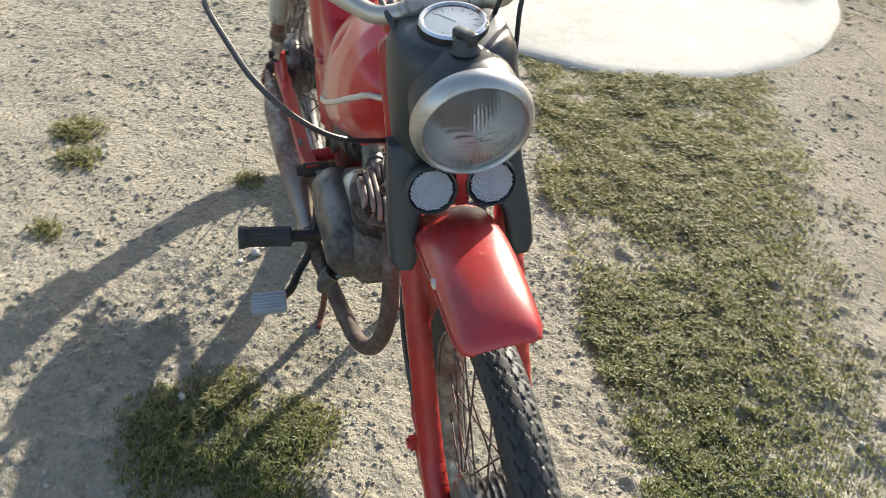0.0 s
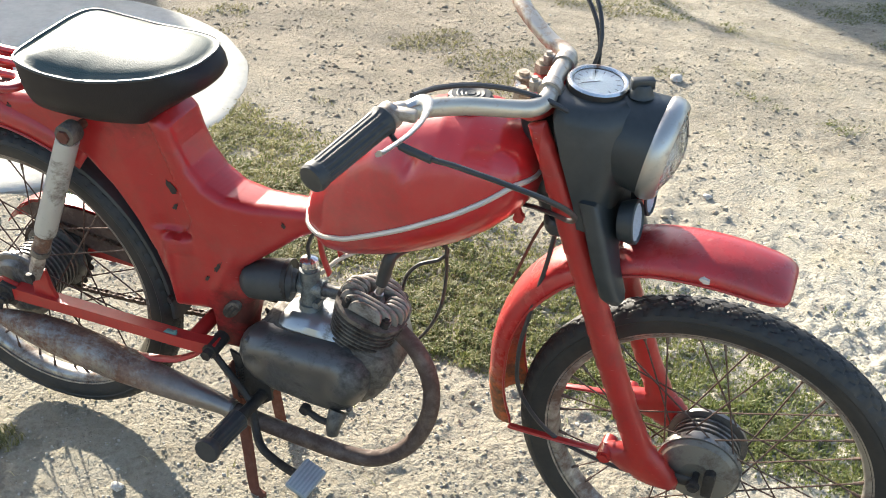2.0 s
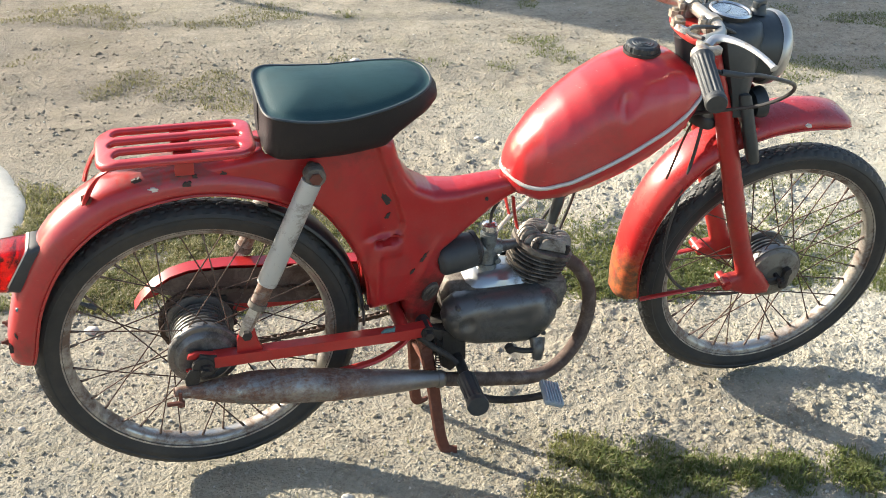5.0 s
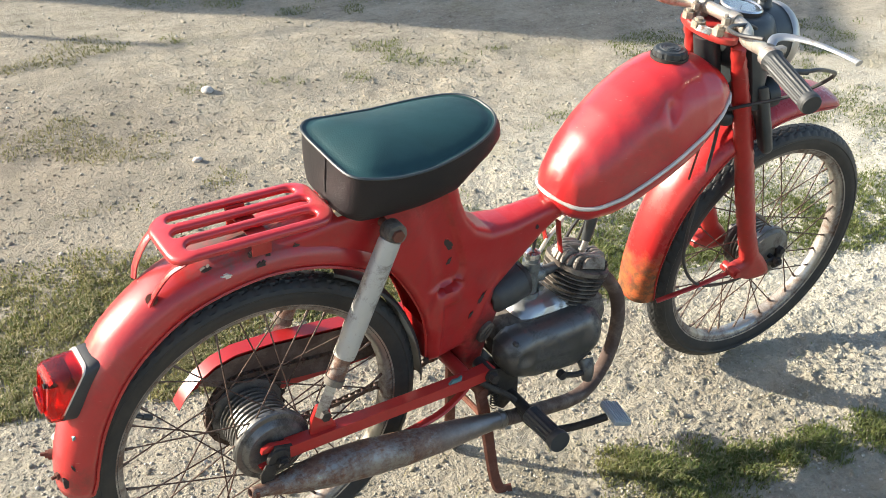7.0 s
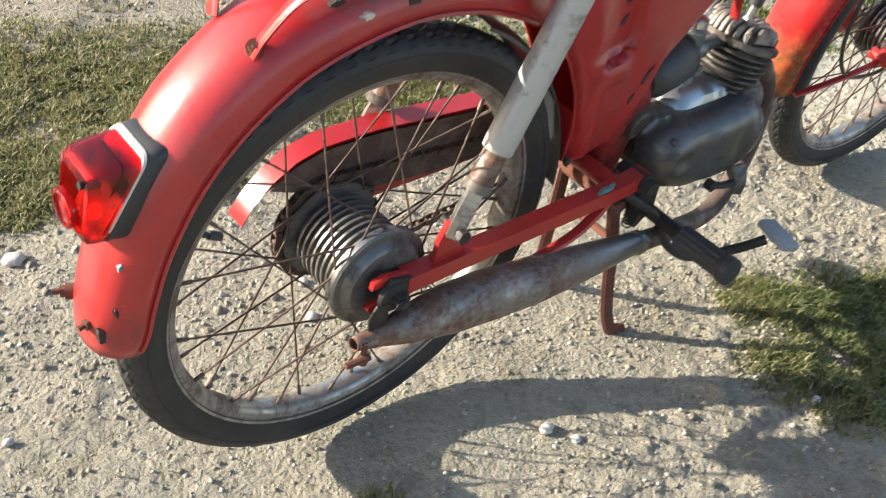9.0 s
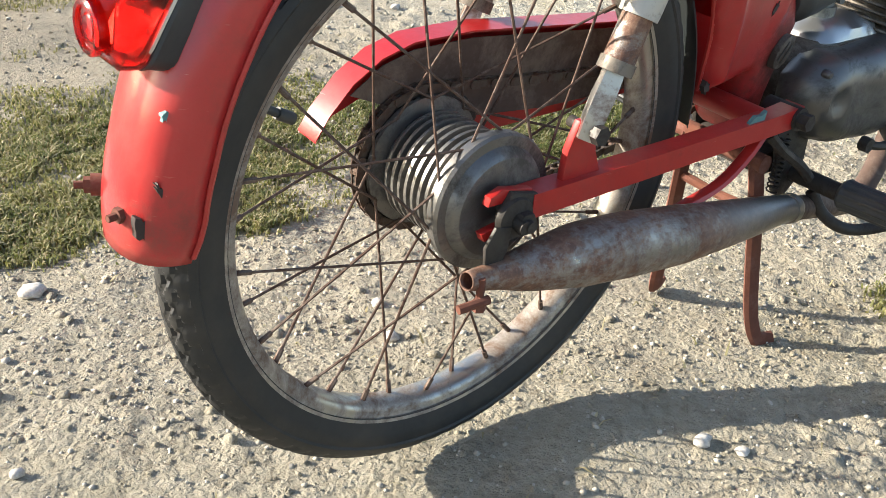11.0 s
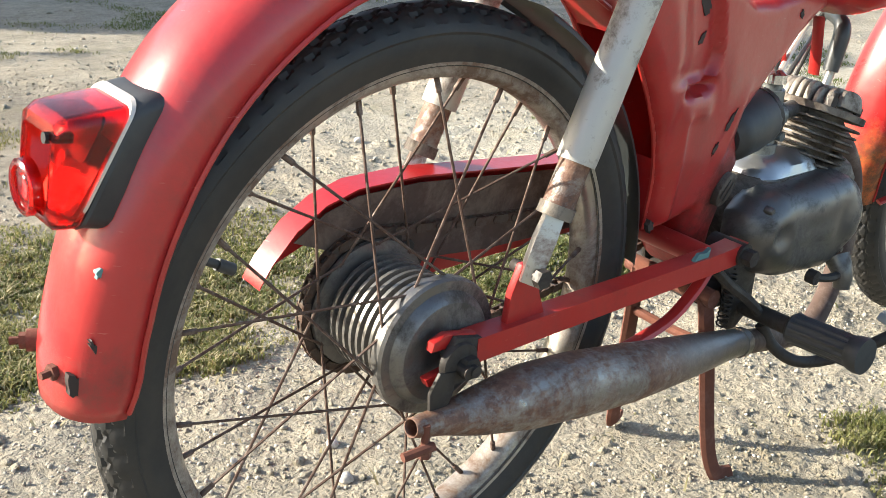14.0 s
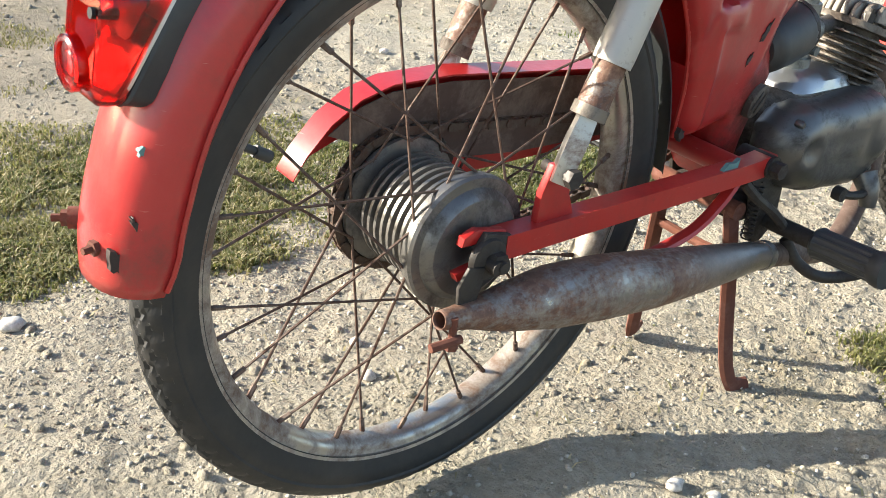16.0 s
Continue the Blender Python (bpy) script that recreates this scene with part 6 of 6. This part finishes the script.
# carburettor and intake
part("intake", tube([(0.625, 0, 0.432), (0.600, 0, 0.430), (0.575, 0, 0.428)], [0.012, 0.010, 0.012], 14, 3), ALU, engine)
carb = part("carburettor", join(rod((0.553, 0, 0.395), (0.553, 0, 0.462), 0.0165, 20), rod((0.530, 0, 0.428), (0.578, 0, 0.428), 0.0155, 20), rod((0.553, 0, 0.378), (0.553, 0, 0.398), 0.020, 20), rod((0.553, 0, 0.462), (0.553, 0, 0.478), 0.0125, 16), rod((0.570, -0.018, 0.405), (0.570, 0.018, 0.405), 0.006, 8)), metal("carb_zinc", (0.26, 0.28, 0.275), 0.45, 0.36, rust=(0.07, 0.065, 0.052), metallic=0.7), moped, "small zinc carburettor")
part("top_cap", lathe([(0.0, 0.016), (0.008, 0.015), (0.015, 0.010), (0.0160, 0.0)], 48, shape=lambda i, k, r: r - (0.001 if i % 4 < 2 and k > 1 else 0)), CHROME, carb, at=Matrix.Translation((0.553, 0, 0.470)) @ Matrix.Rotation(radians(90), 4, "X"))
part("carb_cable", tube([(0.553, 0, 0.484), (0.556, -0.004, 0.515), (0.580, -0.01, 0.552), (0.64, -0.015, 0.585)], 0.0032, 8, 6), CABLE, carb)
part("air_filter", tube([(0.534, -0.004, 0.434), (0.524, -0.006, 0.434), (0.518, -0.008, 0.434), (0.490, -0.012, 0.430), (0.456, -0.016, 0.424), (0.444, -0.018, 0.422)], [0.018, 0.021, 0.034, 0.035, 0.032, 0.022], 24, 4), RUBBER, moped, "black drum-shaped air filter")
part("filter_band", tube([(0.524, -0.006, 0.4345), (0.516, -0.007, 0.434)], 0.0352, 28, 0), DARK_STEEL, moped)

# ---- exhaust ----
pipe = part("exhaust_pipe", tube([(0.708, -0.003, 0.390), (0.740, -0.008, 0.366), (0.766, -0.014, 0.325), (0.774, -0.020, 0.275), (0.764, -0.028, 0.220), (0.735, -0.038, 0.172), (0.690, -0.050, 0.143), (0.640, -0.060, 0.143), (0.570, -0.074, 0.163), (0.500, -0.088, 0.186), (0.430, -0.094, 0.203), (0.400, -0.094, 0.208)], 0.0142, 16, 6), PIPE, moped, "browned exhaust pipe swept under the engine")
muffler = part("muffler", tube([(0.452, -0.094, 0.200), (0.425, -0.094, 0.204), (0.400, -0.094, 0.207), (0.330, -0.0945, 0.214), (0.240, -0.095, 0.2245), (0.160, -0.095, 0.236), (0.090, -0.097, 0.246), (0.032, -0.099, 0.2525), (-0.014, -0.1005, 0.2585), (-0.050, -0.102, 0.2640)],
                               [0.0150, 0.0165, 0.0185, 0.0245, 0.0305, 0.0325, 0.0305, 0.0225, 0.0130, 0.0085], 28, 6, caps=False), EXHAUST, moped, "cigar-shaped muffler, chrome eaten by rust", sharp=70)
thicken(muffler, 0.0012)
# near-black plug that paints the shade inside the open tail
part("tail_bore_shade", tube([(-0.034, -0.1012, 0.2615), (0.005, -0.100, 0.256)], 0.010, 12, 0), DARK, muffler)
part("clamp_bolt", join(rod((-0.034, -0.115, 0.248), (-0.064, -0.111, 0.245), 0.0042, 8), rod((-0.040, -0.110, 0.268), (-0.040, -0.110, 0.240), 0.0036, 8), rod((-0.040, -0.110, 0.245), (-0.040, -0.110, 0.237), 0.0066, 6)), RUSTY, muffler, "rusty bolt at the tail")
part("hanger", plate([(-0.012, 0.260), (-0.028, 0.266), (-0.030, 0.288), (-0.020, 0.305), (-0.002, 0.302), (-0.004, 0.280)], -0.100, -0.096, 0.001), DARK_STEEL, muffler)
part("weld_ring", tube([(0.447, -0.094, 0.2006), (0.438, -0.094, 0.2018)], 0.0175, 20, 0), EXHAUST, muffler)

# ---- swinging arm, shocks ----
for s in (RIGHT, LEFT):
    y = s * 0.080
    arm = part("swing_arm", tube([(0.020, y, 0.312), (0.10, y, 0.313), (0.25, y, 0.315), (0.36, y, 0.3165), (0.418, y * 0.95, 0.317)], [0.0165, 0.0158, 0.0152, 0.0152, 0.0160], 4, 4, up=(0, 1, 0.98)), RED_WORN, moped, "square red swinging arm with teal paint showing", at=Matrix.Translation((0.004, -0.004, 0.0)), sharp=30)
    part("fork_end", join(plate([(-0.024, 0.328), (-0.010, 0.333), (0.024, 0.326), (0.024, 0.318), (-0.026, 0.320)], y - 0.0045, y + 0.0045, 0.001), plate([(0.024, 0.298), (0.002, 0.287), (-0.026, 0.287), (-0.030, 0.295), (-0.004, 0.299), (0.024, 0.306)], y - 0.0045, y + 0.0045, 0.001)), RED_WORN, arm)
    part("adjuster", join(lathe([(0.006, -0.004), (0.0185, -0.003), (0.020, 0.0), (0.020, 0.003), (0.006, 0.004)], 24, (0.0, y + s * 0.011, 0.3065)), plate([(-0.012, 0.284), (0.017, 0.286), (0.030, 0.305), (0.025, 0.324), (-0.004, 0.331), (-0.017, 0.311)], y + s * 0.004, y + s * 0.011, 0.001), rod((0, y, 0.3035), (0, y + s * 0.026, 0.3035), 0.0062, 10)), DARK_STEEL, arm, "greasy black axle adjuster")
    part("shock_lug", plate([(0.060, 0.320), (0.062, 0.352), (0.072, 0.378), (0.092, 0.378), (0.098, 0.345), (0.108, 0.322)], y - 0.004, y + 0.004, 0.001), RED_WORN, arm)
    part("pivot_bolt", join(rod((0.410, y * 0.6, 0.316), (0.410, y + s * 0.012, 0.316), 0.013, 14), rod((0.410, y + s * 0.012, 0.316), (0.410, y + s * 0.024, 0.316), 0.0095, 6)), DARK_STEEL, arm)
    top, low = Vector((0.205, s * 0.088, 0.668)), Vector((0.081, s * 0.093, 0.372))
    way = (low - top)
    at = lambda t: tuple(top + way * t)
    shock = part("shock_absorber", tube([at(0.05), at(0.06), at(0.35), at(0.655), at(0.665)], [0.0160, 0.0178, 0.0180, 0.0182, 0.0165], 24, 4), SHOCK, moped, "grey tube shock absorber with flaking plating", sharp=40)
    part("lower_tube", tube([at(0.66), at(0.75), at(0.80), at(0.805), at(0.83)], [0.0140, 0.0142, 0.0145, 0.0165, 0.0160], 20, 3), EXHAUST, shock)
    part("band", tube([at(0.800), at(0.835)], 0.0165, 20, 0), CAST, shock)
    part("clevis", tube([at(0.835), at(0.90), at(0.97), at(1.03)], [0.0115, 0.0130, 0.0125, 0.0105], 4, 3, up=(0, 1, 0.3)), STEEL, shock, sharp=30)
    eye = part("top_eye", join(lathe([(0.0085, -0.013), (0.0165, -0.013), (0.0180, -0.010), (0.0180, 0.010), (0.0165, 0.013), (0.0085, 0.013)], 24, tuple(top), closed=True), tube([at(0.035), at(0.07)], [0.0125, 0.0160], 16, 0)), CAST, shock)
    part("top_bolt", join(rod((top.x, top.y - s * 0.040, top.z), (top.x, top.y + s * 0.014, top.z), 0.0075, 14), rod((top.x, top.y + s * 0.011, top.z), (top.x, top.y + s * 0.018, top.z), 0.0105, 6)), RUSTY, eye)
    part("lower_bolt", join(rod((low.x, low.y - s * 0.022, low.z), (low.x, low.y + s * 0.016, low.z), 0.0055, 10), rod((low.x, low.y + s * 0.010, low.z), (low.x, low.y + s * 0.018, low.z), 0.0092, 6)), DARK_STEEL, shock)
part("swing_cross_tube", rod((0.372, -0.075, 0.316), (0.372, 0.075, 0.316), 0.013, 14), RED_WORN, moped)
part("teal_patch", plate([(0.326, 0.327), (0.334, 0.334), (0.345, 0.333), (0.352, 0.337), (0.350, 0.325), (0.341, 0.319), (0.330, 0.320)], -0.0925, -0.088, 0), TEAL, moped, "patch of older teal paint")

# ---- stand, footrests, pedal ----
stand = part("centre_stand", rod((0.425, -0.062, 0.246), (0.425, 0.062, 0.246), 0.011, 14), RUSTY, moped, "rusty red centre stand with splayed feet")
part("leg", tube([(0.425, -0.050, 0.246), (0.440, -0.058, 0.170), (0.452, -0.068, 0.085), (0.460, -0.076, 0.035), (0.468, -0.084, 0.009), (0.478, -0.088, 0.0035), (0.492, -0.092, 0.004)], [0.0125, 0.0128, 0.0125, 0.0120, 0.0115, 0.011, 0.010], 8, 5, flat=0.5, up=(0, 1, 0)), RUSTY, stand)
part("leg", tube([(0.425, 0.048, 0.246), (0.432, 0.052, 0.170), (0.440, 0.058, 0.085), (0.444, 0.062, 0.034), (0.452, 0.067, 0.009), (0.462, 0.071, 0.0045), (0.474, 0.075, 0.005)], [0.0125, 0.0128, 0.0125, 0.0120, 0.0115, 0.011, 0.010], 8, 5, flat=0.5, up=(0, 1, 0)), RUSTY, stand)
part("brace", tube([(0.432, -0.056, 0.185), (0.436, 0.0, 0.180), (0.430, 0.052, 0.185)], 0.006, 8, 3), RUSTY, stand)
coil = [(0.448 + 0.0065 * math.cos(j * 0.9), -0.064 + 0.0065 * math.sin(j * 0.9), 0.278 - j * 0.00085) for j in range(84)]
part("spring", tube(coil, 0.0011, 5, 1), DARK_STEEL, stand)
part("mount_block", join(block((0.470, 0, 0.236), (0.060, 0.100, 0.030), 0.006), plate([(0.430, 0.300), (0.500, 0.275), (0.505, 0.215), (0.475, 0.190), (0.455, 0.205), (0.445, 0.250)], -0.062, -0.056, 0.001), plate([(0.430, 0.300), (0.500, 0.275), (0.505, 0.215), (0.475, 0.190), (0.455, 0.205), (0.445, 0.250)], 0.056, 0.062, 0.001)), DARK_STEEL, moped, "greasy black footrest bracket")
for s in (RIGHT, LEFT):
    rest = part("footrest", tube([(0.488, s * 0.03, 0.222), (0.486, s * 0.09, 0.224), (0.483, s * 0.13, 0.226)], 0.0105, 12, 3), DARK_STEEL, moped, "footrest with a black ribbed rubber sleeve")
    a, b = Vector((0.483, s * 0.132, 0.2265)), Vector((0.478, s * 0.224, 0.234))
    gm = Matrix.Translation(a) @ (b - a).to_track_quat("Y", "Z").to_matrix().to_4x4()
    n = (b - a).length
    part("rubber_sleeve", lathe([(0.0, -0.002), (0.0165, 0.0), (0.0190, 0.004), (0.0180, 0.010), (0.0180, n - 0.018), (0.0195, n - 0.014), (0.0210, n - 0.006), (0.0200, n), (0.0, n + 0.001)], 56, shape=lambda i, k, r: r - (0.0014 if i % 4 < 2 and k in (3, 4) else 0)), RUBBER, rest, at=gm, sharp=25)
pedal = part("brake_pedal", tube([(0.485, -0.092, 0.212), (0.498, -0.108, 0.185), (0.520, -0.128, 0.170), (0.560, -0.146, 0.170), (0.598, -0.168, 0.186), (0.622, -0.184, 0.202)], 0.0072, 10, 5), DARK_STEEL, moped, "bent brake pedal with a ribbed grey pad")
pad_m = Matrix.Translation((0.635, -0.192, 0.210)) @ Euler((radians(6), radians(20), radians(-6))).to_matrix().to_4x4()
pad = part("pad", block((0, 0, 0), (0.040, 0.058, 0.012), 0.004), plain("grey_pad", (0.30, 0.33, 0.34), 0.5, 0.1, 0.25), pedal, at=pad_m)
for j in range(6):
    part("pad_rib", block((-0.015 + j * 0.006, 0, 0.0065), (0.0026, 0.054, 0.003), 0.0006), plain("grey_pad_rib", (0.36, 0.39, 0.40), 0.5, 0.1, 0.2) if j == 0 else bpy.data.materials["grey_pad_rib"], pedal, at=pad_m)
part("linkage", tube([(0.405, -0.070, 0.290), (0.430, -0.076, 0.268), (0.462, -0.084, 0.245), (0.488, -0.092, 0.218)], 0.0062, 8, 4), DARK_STEEL, moped)
part("brake_arm", tube([(0.250, -0.078, 0.240), (0.320, -0.076, 0.252), (0.365, -0.073, 0.276), (0.395, -0.070, 0.304)], 0.0080, 8, 5, flat=0.6), RED_WORN, moped)

# ---- chain, chain guard ----
c1, c2, r1, r2, cy = Vector((0.0, 0.3035)), Vector((0.470, 0.312)), 0.0695, 0.026, 0.055
track = [(c1.x + r1 * math.cos(radians(a)), c1.y + r1 * math.sin(radians(a))) for a in np.linspace(96, 264, 36)]
track += [(x, np.interp(x, [0.0, 0.47], [0.234, 0.286]) - 0.010 * math.sin(math.pi * x / 0.47)) for x in np.linspace(0.02, 0.455, 34)]
track += [(c2.x + r2 * math.cos(radians(a)), c2.y + r2 * math.sin(radians(a))) for a in np.linspace(-80, 80, 10)]
track += [(x, np.interp(x, [0.0, 0.47], [0.373, 0.338]) - 0.006 * math.sin(math.pi * x / 0.47)) for x in np.linspace(0.455, 0.02, 34)]
pts = [Vector((x, z)) for x, z in track]
pts.append(pts[0])
lens_acc = [0.0]
for a, b in zip(pts, pts[1:]):
    lens_acc.append(lens_acc[-1] + (b - a).length)
count = int(lens_acc[-1] / 0.0127)
spots_c = []
for j in range(count):
    d = lens_acc[-1] * j / count
    spots_c.append((float(np.interp(d, lens_acc, [p.x for p in pts])), float(np.interp(d, lens_acc, [p.y for p in pts]))))
chain_bits = []
for j, (x, z) in enumerate(spots_c):
    x2, z2 = spots_c[(j + 1) % count]
    m = Matrix.Translation(((x + x2) / 2, cy, (z + z2) / 2)) @ Matrix.Rotation(-math.atan2(z2 - z, x2 - x), 4, "Y")
    off = 0.0048 if j % 2 else 0.0032
    for s in (1, -1):
        chain_bits.append(moved(block((0, s * off, 0), (0.0175, 0.0011, 0.0085), 0.0), m))
    chain_bits.append(rod((x, cy - 0.0055, z), (x, cy + 0.0055, z), 0.0040, 7))
part("chain", join(*chain_bits), metal("oily_chain", (0.12, 0.095, 0.075), 0.7, 0.45, rust=(0.10, 0.05, 0.03), scale=60, metallic=0.6), moped, "oily brown drive chain", at=AFT, sharp=30)
guard_top = [(-0.112, 0.338), (-0.100, 0.357), (-0.075, 0.384), (-0.045, 0.403), (-0.010, 0.413), (0.060, 0.414), (0.160, 0.405), (0.260, 0.396), (0.330, 0.390)]
guard_low = [(0.330, 0.326), (0.240, 0.330), (0.120, 0.338), (0.050, 0.346), (-0.010, 0.360), (-0.050, 0.358), (-0.080, 0.346)]
chain_guard = part("chain_guard", plate(guard_top + guard_low, 0.0860, 0.0885, 0.0005, 1), RED, moped, "red chain guard, paint flaking inside", at=AFT, sharp=40)
strip = loft([[(x, 0.060, z), (x, 0.0885, z + 0.001), (x, 0.0885, z + 0.003), (x, 0.060, z + 0.002)] for x, z in guard_top])
part("top_strip", strip, RED, chain_guard)
part("inner_skirt", plate([(-0.078, 0.376), (-0.045, 0.398), (-0.010, 0.408), (0.060, 0.409), (0.160, 0.400), (0.330, 0.385), (0.330, 0.318), (0.160, 0.320), (0.060, 0.330), (-0.02, 0.352)], 0.0600, 0.0616, 0.0003, 1), PIPE, chain_guard)
